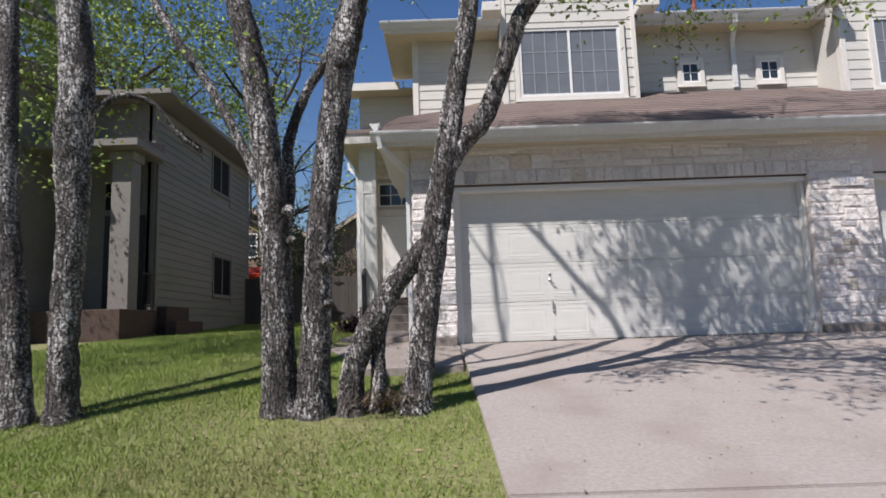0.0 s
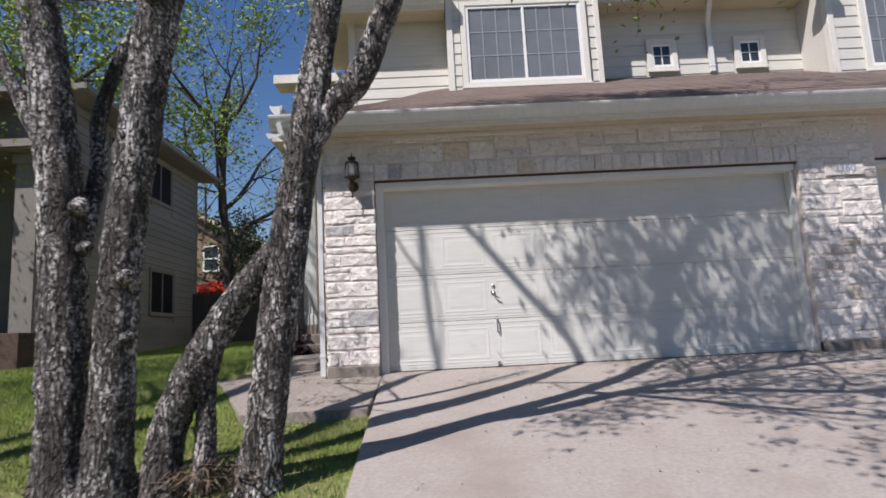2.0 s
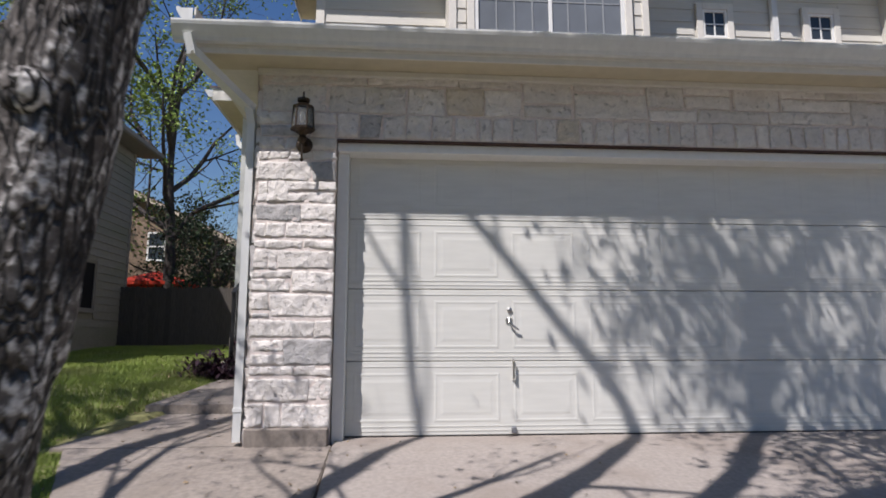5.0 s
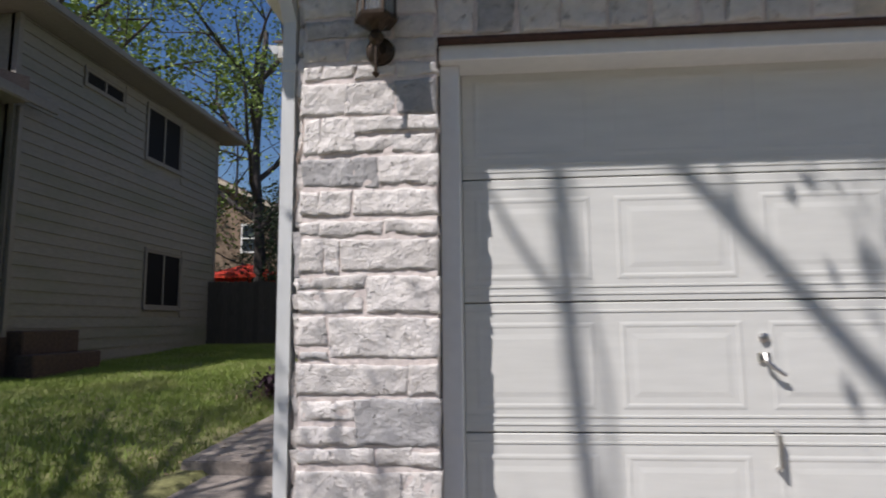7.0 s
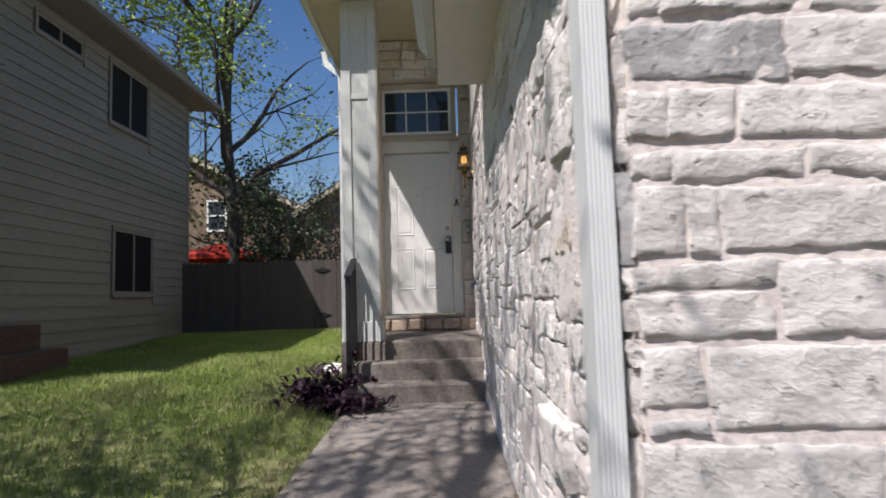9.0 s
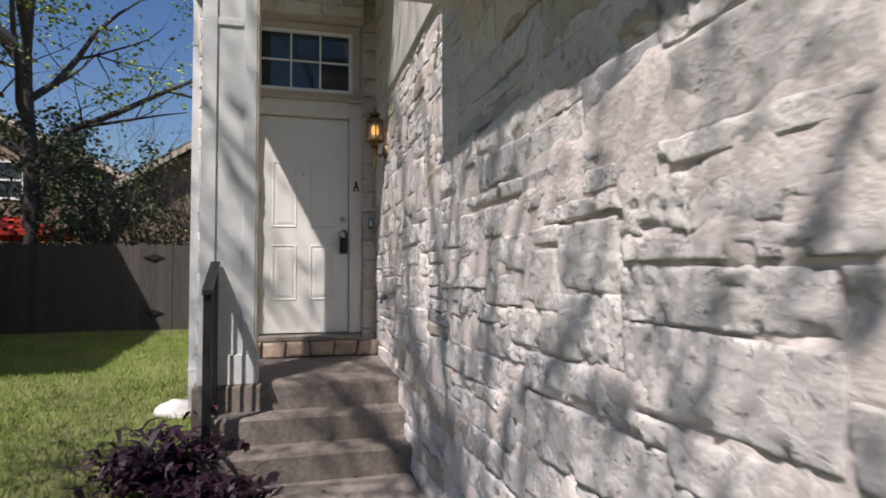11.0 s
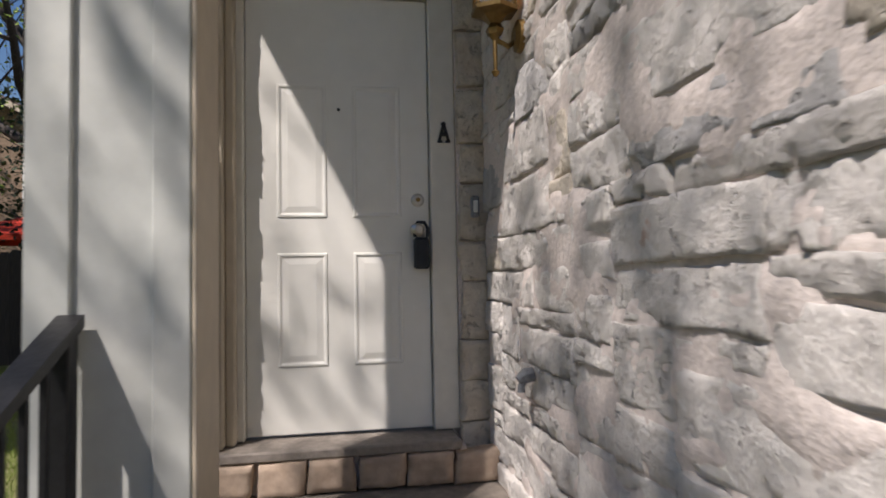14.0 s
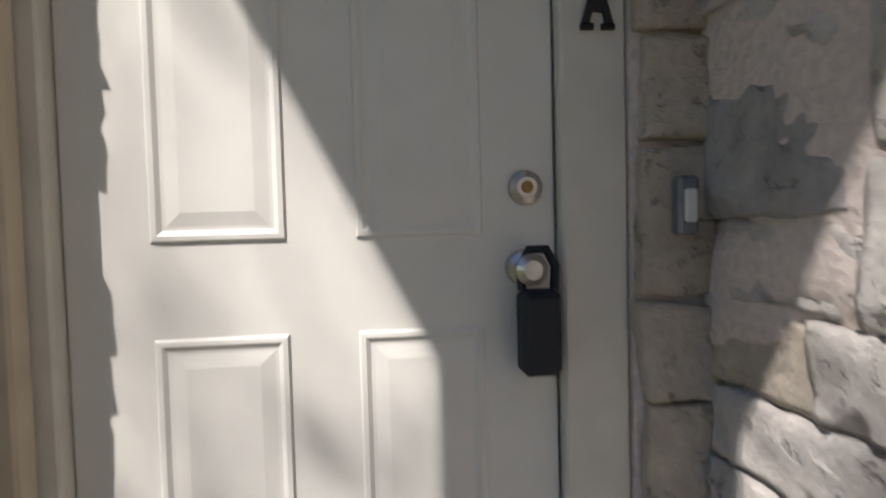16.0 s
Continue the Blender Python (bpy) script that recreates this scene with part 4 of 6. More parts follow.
for x0, x1 in ((0.153, 5.127), (6.053, 11.027)):
    trim = structure(empty("garage_frame_trim"), "white painted garage door frame set back in the stone", "trim")
    part("jamb", box(x0, x0 + 0.085, FRONT + 0.11, DOOR_Y + 0.05, 1.0, 3.15), WHITE, trim)
    part("jamb", box(x1 - 0.042, x1, FRONT + 0.11, DOOR_Y + 0.05, 1.0, 3.15), WHITE, trim)
    part("head", box(x0, x1, FRONT + 0.06, DOOR_Y + 0.05, 3.152, 3.222), WHITE, trim)
structure(part("garage_interior", box(-0.1, 11.4, DOOR_Y + 0.06, 11.3, 0.3, 3.75, 0), MORTAR), "closed garage block behind the doors", "wall")

# ---- entry ----
column = empty("porch_column", (-1.67, 13.22, 1.745))
CX0, CX1, CY0, CY1 = -1.855, -1.495, 13.11, 13.35
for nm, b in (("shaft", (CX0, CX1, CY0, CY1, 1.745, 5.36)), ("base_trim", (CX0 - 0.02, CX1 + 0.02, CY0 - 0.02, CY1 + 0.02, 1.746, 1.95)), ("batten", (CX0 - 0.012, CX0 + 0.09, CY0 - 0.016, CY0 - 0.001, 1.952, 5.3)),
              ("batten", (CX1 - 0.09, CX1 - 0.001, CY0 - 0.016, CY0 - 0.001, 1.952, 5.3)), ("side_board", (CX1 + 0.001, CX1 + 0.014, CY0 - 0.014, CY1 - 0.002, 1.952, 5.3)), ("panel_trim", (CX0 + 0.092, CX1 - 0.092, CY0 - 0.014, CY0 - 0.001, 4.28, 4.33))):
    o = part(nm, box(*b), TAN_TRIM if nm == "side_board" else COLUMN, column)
    o.location = -Vector((-1.67, 13.22, 1.745))
tagged(column, "square boxed porch column in grey-white paint", "column")

door = empty("front_door", (-1.15, 14.3, 1.985))
DX0, DX1, DZ0, DZ1 = -1.555, -0.735, 1.985, 3.965
slab_door = part("leaf", box(DX0, DX1, 14.3, 14.345, DZ0, DZ1, 0.003), DOOR, door)
slab_door.location = (1.15, -14.3, -1.985)
for a, b in ((-1.42, -1.2), (-1.085, -0.865)):
    for c, d in ((2.945, 3.55), (2.28, 2.785)):
        bm = bmesh.new()
        rings = []
        for inset, y in ((0, 14.2995), (0.004, 14.295), (0.012, 14.2945), (0.02, 14.2992), (0.026, 14.2992), (0.05, 14.2955)):
            rings.append([bm.verts.new(p) for p in ((a + inset, y, c + inset), (b - inset, y, c + inset), (b - inset, y, d - inset), (a + inset, y, d - inset))])
        for p, q in zip(rings, rings[1:]):
            for k in range(4):
                bm.faces.new((p[k], p[(k + 1) % 4], q[(k + 1) % 4], q[k]))
        bm.faces.new(rings[-1])
        bmesh.ops.recalc_face_normals(bm, faces=bm.faces)
        part("panel", bm, DOOR, door).location = (1.15, -14.3, -1.985)
tagged(door, "closed white four-panel front door, half in shade", "front door")
structure(part("door_frame", boxes([(-1.68, -1.557, 14.26, 14.36, 1.975, 4.13), (-0.73, -0.612, 14.27, 14.36, 1.975, 4.13), (-1.56, -0.73, 14.25, 14.36, 3.972, 4.13)], 0.005), TRIM), "cream painted front door frame", "door frame")
structure(part("jamb_trim", boxes([(-1.685, -1.625, 14.16, 14.255, 1.975, 4.12), (-1.625, -1.585, 14.2, 14.255, 1.975, 4.1)], 0.006), TAN_TRIM), "tan brick moulding beside the door", "trim")
structure(part("door_sill", box(-1.66, -0.64, 14.1, 14.36, 1.93, 1.97, 0.006), OLD_CONCRETE), "worn threshold under the front door", "threshold")
window("window_transom", -1.56, -0.70, 14.27, 4.2, 4.78, 3, 2, "six-pane transom window over the front door", frame_w=0.035, bar=0.018, casing=0.06, casing_mat=TAN_TRIM)

# unseen plain fronts, added across the street to block low sky light
street = empty("street_front")
structure(street, "unseen plain fronts added across the street to block sky light", "wall")
for k, (x, h) in enumerate(((-42, 6.5), (-27, 7.5), (-12, 6.8), (3, 7.4), (18, 6.6), (33, 7.2))):
    part("house_front", box(x, x + 13.5, -27, -20, -0.4, h, 0), N_SIDING, street)
    part("house_roof", prism([(-28, h), (-19.4, h), (-23.5, h + 2.2)], "x", x - 0.4, x + 13.9), SHINGLE, street)

# ---- fixtures ----


def lantern(name, at, metal, label, lit=False):
    """A six-sided wall lantern on a bracket, with a finial above and a long tail below; the wall is behind it along y."""
    thing = empty(name, at)
    part("back_plate", lathe([(0.0, 0.0), (0.062, 0.0), (0.058, 0.018), (0.03, 0.03), (0.0, 0.03)], 20), metal, thing).matrix_basis = pose(0, 0.1, -0.10, 90, 0, 0)
    part("arm", tube([(0, 0.09, -0.11), (0, 0.05, -0.14), (0, 0.01, -0.12), (0, 0, -0.08)], [0.011] * 4, 8), metal, thing)
    cage = part("base", lathe([(0.0, -0.11), (0.028, -0.10), (0.035, -0.08), (0.022, -0.06), (0.05, -0.03), (0.088, -0.02), (0.09, -0.005), (0.0, -0.005)], 6), metal, thing)
    part("tail", lathe([(0.0, -0.255), (0.008, -0.25), (0.016, -0.235), (0.007, -0.228), (0.009, -0.12), (0.024, -0.1), (0.0, -0.1)], 10), metal, thing)
    part("glass", lathe([(0.078, 0.0), (0.07, 0.15)], 6), LAMP_GLASS, thing, "clear bevelled glass")
    for k in range(6):
        a = math.pi * 2 * k / 6
        part("bar", tube([(0.079 * math.cos(a), 0.079 * math.sin(a), 0.0), (0.071 * math.cos(a), 0.071 * math.sin(a), 0.15)], [0.006, 0.006], 6), metal, thing)
    part("roof", lathe([(0.0, 0.15), (0.075, 0.15), (0.078, 0.158), (0.04, 0.18), (0.02, 0.185), (0.045, 0.2), (0.045, 0.22), (0.012, 0.235), (0.006, 0.25), (0.008, 0.262), (0.0, 0.285)], 12), metal, thing)
    bulb = part("bulb", lathe([(0.0, 0.03), (0.012, 0.03), (0.02, 0.06), (0.017, 0.09), (0.0, 0.12)], 10), BULB if lit else WHITE, thing, "glowing orange bulb" if lit else "pale bulb")
    return tagged(thing, label, "wall lamp")


lantern("wall_lantern", (-0.085, 8.06, 3.27), BRONZE, "dark bronze lantern mounted on the stone pier")
lantern("porch_lantern", (-0.578, 13.64, 3.645), BRASS, "lit brass lantern on the stone wall beside the front door", True).rotation_euler = (0, 0, radians(-90))


def written(name, text, size, m, mat, parent=None, depth=0.004, serif=False):
    c = bpy.data.curves.new(name, "FONT")
    c.offset = 0.004 if serif else 0.0
    c.body, c.size, c.extrude, c.align_x, c.align_y = text, size, depth, "CENTER", "CENTER"
    tmp = bpy.data.objects.new(name, c)
    scene.collection.objects.link(tmp)
    bpy.context.view_layer.update()
    me = bpy.data.meshes.new_from_object(tmp.evaluated_get(bpy.context.evaluated_depsgraph_get()))
    bpy.data.objects.remove(tmp)
    if serif:
        bm = bmesh.new()
        bm.from_mesh(me)
        for a, b, c0, d in ((-0.048, -0.012, -0.046, -0.036), (0.012, 0.048, -0.046, -0.036), (-0.02, 0.014, 0.036, 0.046)):
            add_box(bm, a, b, c0, d, -depth, depth)
        bm.to_mesh(me)
        bm.free()
    ob = link(name, me, mat, parent)
    ob.matrix_basis = m
    return ob


letter = written("door_letter", "A", 0.12, pose(-0.665, 14.264, 3.335, 90, 0, 0) @ Matrix.Diagonal((0.62, 1, 1, 1)), BLACK, serif=True)
tagged(letter, "black serif letter A on the door frame", "letter")
plate = tagged(part("number_plate", box(5.44, 5.90, FRONT - 0.016, FRONT + 0.012, 3.04, 3.20, 0.004), STONE), "smooth stone plate with the house number", "sign")
written("number", "2360", 0.125, pose(5.67, FRONT - 0.017, 3.12, 90, 0, 0), NUMBER, plate)

bolt = part("deadbolt", lathe([(0.0, 0.0), (0.031, 0.0), (0.029, 0.012), (0.018, 0.018), (0.0, 0.018)], 20), CHROME, door, "round satin deadbolt")
bolt.matrix_basis = pose(0.362, 0, 1.04, 90, 0, 0)
part("keyway", lathe([(0.0, 0.018), (0.011, 0.018), (0.01, 0.022), (0.0, 0.022)], 12), BRASS, bolt)
knob = part("door_knob", lathe([(0.0, 0.0), (0.032, 0.0), (0.028, 0.01), (0.012, 0.016), (0.012, 0.04), (0.026, 0.05), (0.027, 0.066), (0.016, 0.075), (0.0, 0.076)], 20), CHROME, door, "satin metal knob")
knob.matrix_basis = pose(0.355, 0, 0.9, 90, 0, 0)
lockbox = empty("lockbox", (-0.78, 14.255, 2.76))
part("body", box(-0.034, 0.034, -0.026, 0.026, -0.055, 0.09, 0.01), DARK_PLASTIC, lockbox)
part("shackle", tube([(-0.028, 0, 0.09), (-0.03, 0, 0.13), (-0.015, 0, 0.158), (0.015, 0, 0.158), (0.03, 0, 0.13), (0.028, 0, 0.09)], [0.008] * 6, 8), DARK_PLASTIC, lockbox)
part("cover", box(-0.029, 0.029, -0.032, -0.0255, -0.048, 0.08, 0.003), DARK_PLASTIC, lockbox)
tagged(lockbox, "dark blue-black key lockbox hanging on the door knob", "lockbox")
part("peephole", lathe([(0.0, 0.0), (0.008, 0.0), (0.006, 0.006), (0.0, 0.006)], 12), BLACK, door).matrix_basis = pose(0.005, 0, 1.455, 90, 0, 0)
bell = empty("doorbell", (-0.535, 14.215, 2.985))
part("plate", box(-0.018, 0.018, -0.012, 0.02, -0.05, 0.05, 0.006), GREY_PLASTIC, bell)
part("button", box(-0.011, 0.011, -0.018, -0.012, -0.028, 0.028, 0.004), WHITE, bell, "white bell button")
tagged(bell, "slim doorbell with a white button on the stone", "doorbell")
spigot = empty("spigot", (-0.49, 13.56, 2.33))
part("cover", tube([(0, 0, 0), (-0.03, 0, -0.005), (-0.055, 0, -0.02)], [0.026, 0.027, 0.016], 10), GREY_PLASTIC, spigot)
part("spout", tube([(-0.03, 0, -0.01), (-0.045, 0, -0.04), (-0.045, 0, -0.06)], [0.013, 0.012, 0.014], 8), GREY_PLASTIC, spigot)
tagged(spigot, "small dark metal spigot on the stone wall", "spigot")
hook = tagged(part("wall_hook", box(-1.765, -1.735, 14.03, 14.09, 2.60, 2.66, 0.004), BLACK), "small black bracket on the entry stone", "bracket")

# iron railing on the outer side of the steps
rail = empty("stair_railing", (-1.76, 12.7, 1.375))


def rail_part(name, bm):
    part(name, bm, IRON, rail).location = (1.76, -12.7, -1.375)


rail_part("post", box(-1.785, -1.735, 13.02, 13.07, 1.55, 2.56, 0.004))
rail_part("post", box(-1.785, -1.735, 12.69, 12.74, 1.375, 2.40, 0.004))
for k in range(1, 4):
    y = 12.72 + k * 0.083
    rail_part("baluster", box(-1.768, -1.752, y - 0.008, y + 0.008, 1.50 + 0.45 * (y - 12.72), 2.39 + 0.45 * (y - 12.72), 0.002))
for nm, zz, th, ww in (("handrail", 2.40, 0.03, 0.03), ("bottom_rail", 1.50, 0.02, 0.014)):
    rail_part(nm, prism([(12.665, zz - 0.02), (13.09, zz + 0.17), (13.09, zz + 0.17 + th), (12.665, zz - 0.02 + th)], "x", -1.76 - ww, -1.76 + ww))
tagged(rail, "black iron stair railing beside the porch steps", "railing")

rock = bmesh.new()
bmesh.ops.create_icosphere(rock, subdivisions=3, radius=1)
for v in rock.verts:
    n = 1 + 0.3 * noise.noise(v.co * 1.6)
    v.co = Vector((v.co.x * 0.19 * n, v.co.y * 0.15 * n, max(-0.02, v.co.z * 0.13 * n)))
ro = smooth(part("rock", rock, WHITE_STONE))
ro.location = (-2.24, 14.62, ground_z(-2.24, 14.62) + 0.01)
tagged(ro, "white rough rock on the grass beside the porch", "rock")

# ---- the house next door ----
NX = -7.1
SIDEWAYS = pose(NX, 0, 0, 0, 0, 90)
nh = siding("wall_neighbour_side", 14.3, 21.3, 0, 1.0, 7.05, N_SIDING, "weathered green-stained lapped siding of the next house, darkened for shade", lap=0.2, proud=0.032,
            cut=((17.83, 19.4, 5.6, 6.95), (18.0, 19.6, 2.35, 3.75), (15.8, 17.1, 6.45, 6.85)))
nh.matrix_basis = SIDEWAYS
window("window_5", 17.9, 19.33, 0, 5.66, 6.86, 1, 1, "dark two-part window of the next house", split=1, bar=0, frame_mat=N_TRIM, pane_mat=SCREEN, casing=0.05, casing_mat=N_TRIM, turn=pose(NX + 0.02, 0, 0, 0, 0, 90))
window("window_6", 18.08, 19.55, 0, 2.42, 3.66, 1, 1, "dark two-part window of the next house", split=1, bar=0, frame_mat=N_TRIM, pane_mat=SCREEN, casing=0.05, casing_mat=N_TRIM, turn=pose(NX + 0.02, 0, 0, 0, 0, 90))
window("window_7", 15.86, 17.05, 0, 6.5, 6.82, 1, 1, "low dark strip window of the next house", split=1, bar=0, frame_mat=N_TRIM, pane_mat=SCREEN, casing=0.04, casing_mat=N_TRIM, sill=False, turn=pose(NX + 0.02, 0, 0, 0, 0, 90))
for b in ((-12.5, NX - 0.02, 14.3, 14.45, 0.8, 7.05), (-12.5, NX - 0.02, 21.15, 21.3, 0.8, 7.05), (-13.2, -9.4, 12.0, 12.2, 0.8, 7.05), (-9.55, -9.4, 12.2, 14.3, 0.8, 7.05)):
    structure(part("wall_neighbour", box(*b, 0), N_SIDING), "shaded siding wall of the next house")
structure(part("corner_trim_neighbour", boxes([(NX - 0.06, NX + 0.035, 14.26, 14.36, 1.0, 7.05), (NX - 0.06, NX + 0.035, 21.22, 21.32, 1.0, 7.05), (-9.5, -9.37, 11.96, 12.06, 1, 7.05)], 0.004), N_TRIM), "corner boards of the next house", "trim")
nr = empty("roof_neighbour")
structure(nr, "dark shingled roof of the next house with deep eaves", "roof")
bm = bmesh.new()
low = [bm.verts.new((x, y, 7.1)) for x, y in ((-6.5, 13.75), (-6.5, 21.8), (-13.6, 21.8), (-13.6, 13.75))]
eave = [bm.verts.new((v.co.x, v.co.y, 7.21)) for v in low]
top = [bm.verts.new((-10.05, y, 8.15)) for y in (17.3, 18.3)]
bm.faces.new(low)
for k in range(4):
    bm.faces.new((low[k], low[(k + 1) % 4], eave[(k + 1) % 4], eave[k]))
bm.faces.new((eave[0], eave[1], top[1], top[0]))
bm.faces.new((eave[1], eave[2], top[1]))
bm.faces.new((eave[2], eave[3], top[0], top[1]))
bm.faces.new((eave[3], eave[0], top[0]))
bmesh.ops.recalc_face_normals(bm, faces=bm.faces)
part("roof_deck", bm, SHINGLE, nr)
part("soffit", boxes([(-7.1, -6.51, 13.76, 21.75, 7.06, 7.085), (-9.1, -7.1, 13.76, 14.3, 7.06, 7.085), (-13.5, -9.1, 11.6, 14.0, 7.03, 7.055)]), N_TRIM, nr)
part("fascia", boxes([(-6.5, -6.47, 13.73, 21.82, 7.08, 7.2), (-9.1, -6.5, 13.72, 13.75, 7.08, 7.2), (-13.5, -9.1, 11.58, 11.62, 7.03, 7.2)]), N_TRIM, nr)
part("front_roof", prism([(11.55, 7.1), (11.55, 7.2), (14.6, 7.95), (14.6, 7.1)], "x", -13.5, -9.1), SHINGLE, nr)
npch = empty("porch_neighbour")
structure(npch, "entry porch of the next house with a square column", "porch")
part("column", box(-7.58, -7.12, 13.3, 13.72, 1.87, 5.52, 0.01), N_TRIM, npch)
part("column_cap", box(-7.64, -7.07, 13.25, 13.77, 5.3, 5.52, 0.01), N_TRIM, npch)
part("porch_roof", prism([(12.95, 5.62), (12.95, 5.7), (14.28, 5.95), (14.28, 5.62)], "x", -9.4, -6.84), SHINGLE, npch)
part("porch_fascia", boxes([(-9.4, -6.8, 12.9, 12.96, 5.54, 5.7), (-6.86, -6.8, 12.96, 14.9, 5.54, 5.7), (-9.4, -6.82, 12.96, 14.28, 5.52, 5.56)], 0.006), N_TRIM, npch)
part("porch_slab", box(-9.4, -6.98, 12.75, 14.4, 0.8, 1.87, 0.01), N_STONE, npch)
part("front_door", box(-8.25, -7.27, 14.24, 14.298, 1.875, 4.2, 0.004), BLACK, npch)
part("transom", box(-8.25, -7.4, 14.25, 14.298, 4.36, 5.0, 0.004), SCREEN, npch)
for bx in (-8.0, -7.7):
    part("glazing_bar", box(bx - 0.012, bx + 0.012, 14.24, 14.255, 4.36, 5.0), N_TRIM, npch)
part("glazing_bar", box(-8.25, -7.4, 14.238, 14.25, 4.67, 4.69), N_TRIM, npch)
prail = empty("porch_railing", (-7.05, 13.8, 1.87))
part("rail", box(-0.02, 0.02, -0.05, 0.45, 0.84, 0.88, 0.004), IRON, prail)
part("rail", box(-0.012, 0.012, -0.05, 0.45, 0.08, 0.1, 0.002), IRON, prail)
for k in range(5):
    part("baluster", box(-0.009, 0.009, -0.02 + k * 0.1, -0.002 + k * 0.1, 0, 0.85), IRON, prail)
tagged(prail, "black metal railing on the next house's porch", "railing")
structure(part("pier_neighbour", boxes([(-13.2, -9.3, 11.93, 12.0, 0.8, 3.3)]), N_STONE), "stone facing on the next house", "wall")
ns = empty("stone_steps")
part("step", box(-7.08, -6.75, 14.42, 15.68, 0.8, 1.96, 0.02), N_STONE, ns)
part("step", box(-6.74, -6.45, 14.3, 15.85, 0.8, 1.6, 0.02), N_STONE, ns)
tagged(ns, "dark brown brick side steps against the next house", "steps")

bm = bmesh.new()
for k in range(14):
    a = k * math.pi / 7
    bmesh.ops.create_icosphere(bm, subdivisions=1, radius=0.06, matrix=Matrix.Translation((0.17 * math.cos(a), 0, 0.17 * math.sin(a))))
wr = part("wreath", bm, DARK_LEAF)
wr.location = (-7.65, 14.2, 3.56)
tagged(wr, "dark leafy wreath on the next house's front door", "wreath")
tagged(part("gutter_pipe", box(NX + 0.04, NX + 0.11, 14.3, 14.39, 1.3, 5.5, 0.008), N_TRIM), "dull downspout on the next house's corner", "downspout")
bm = bmesh.new()
bmesh.ops.create_icosphere(bm, subdivisions=2, radius=0.2)
for v in bm.verts:
    v.co = Vector((v.co.x * 1.5, v.co.y, v.co.z * 0.4)) * (1 + 0.3 * noise.noise(v.co * 5))
wr = part("rock", bm, WHITE_STONE)
wr.location = (-8.3, 12.9, ground_z(-8.3, 12.9) + 0.02)
tagged(wr, "flat pale rock on the lawn by the next house", "rock")

# ---- fence and what lies behind it ----
fence = empty("fence", (-4.6, 21, 1.4))
me_board = mesh_of(prism([(-0.0705, -0.1), (0.0705, -0.1), (0.0705, 1.62), (0.04, 1.66), (-0.04, 1.66), (-0.0705, 1.62)], "y", 0, 0.02), "board")
me_board.materials.append(FENCE)
rf = random.Random(3)
for k in range(36):
    b = link("board", me_board, None, fence)
    b.matrix_basis = pose(-2.45 + k * 0.142, rf.uniform(-0.006, 0.006), rf.uniform(-0.02, 0.02) + 0.08, 0, rf.uniform(-0.12, 0.12), 0)
for z in (0.35, 1.35):
    part("rail", box(-2.5, 2.65, 0.03, 0.07, z, z + 0.09, 0.004), FENCE, fence)
part("hinge", prism([(0.68, 1.5), (0.85, 1.44), (1.02, 1.5), (0.85, 1.56)], "y", -0.03, -0.008), IRON, fence)
part("hinge", prism([(0.68, 0.45), (0.85, 0.39), (1.02, 0.45), (0.85, 0.51)], "y", -0.03, -0.008), IRON, fence)
tagged(fence, "weathered grey board fence closing the side yard, darkened for shade", "fence")

umb = empty("patio_umbrella", (-8.1, 26, 1.5))
bm = bmesh.new()
tip = bm.verts.new((0, 0, 2.62))
ring = [bm.verts.new((1.5 * math.cos(k * math.pi / 4), 1.5 * math.sin(k * math.pi / 4), 2.14 + 0.04 * (k % 2))) for k in range(8)]
ring2 = [bm.verts.new((v.co.x, v.co.y, v.co.z - 0.12)) for v in ring]
for k in range(8):
    bm.faces.new((tip, ring[k], ring[(k + 1) % 8]))
    bm.faces.new((ring[k], ring2[k], ring2[(k + 1) % 8], ring[(k + 1) % 8]))
part("canopy", bm, RED, umb)
part("pole", tube([(0, 0, 0), (0, 0, 2.6)], [0.025, 0.025], 8), IRON, umb)
tagged(umb, "red patio umbrella beyond the fence", "umbrella")


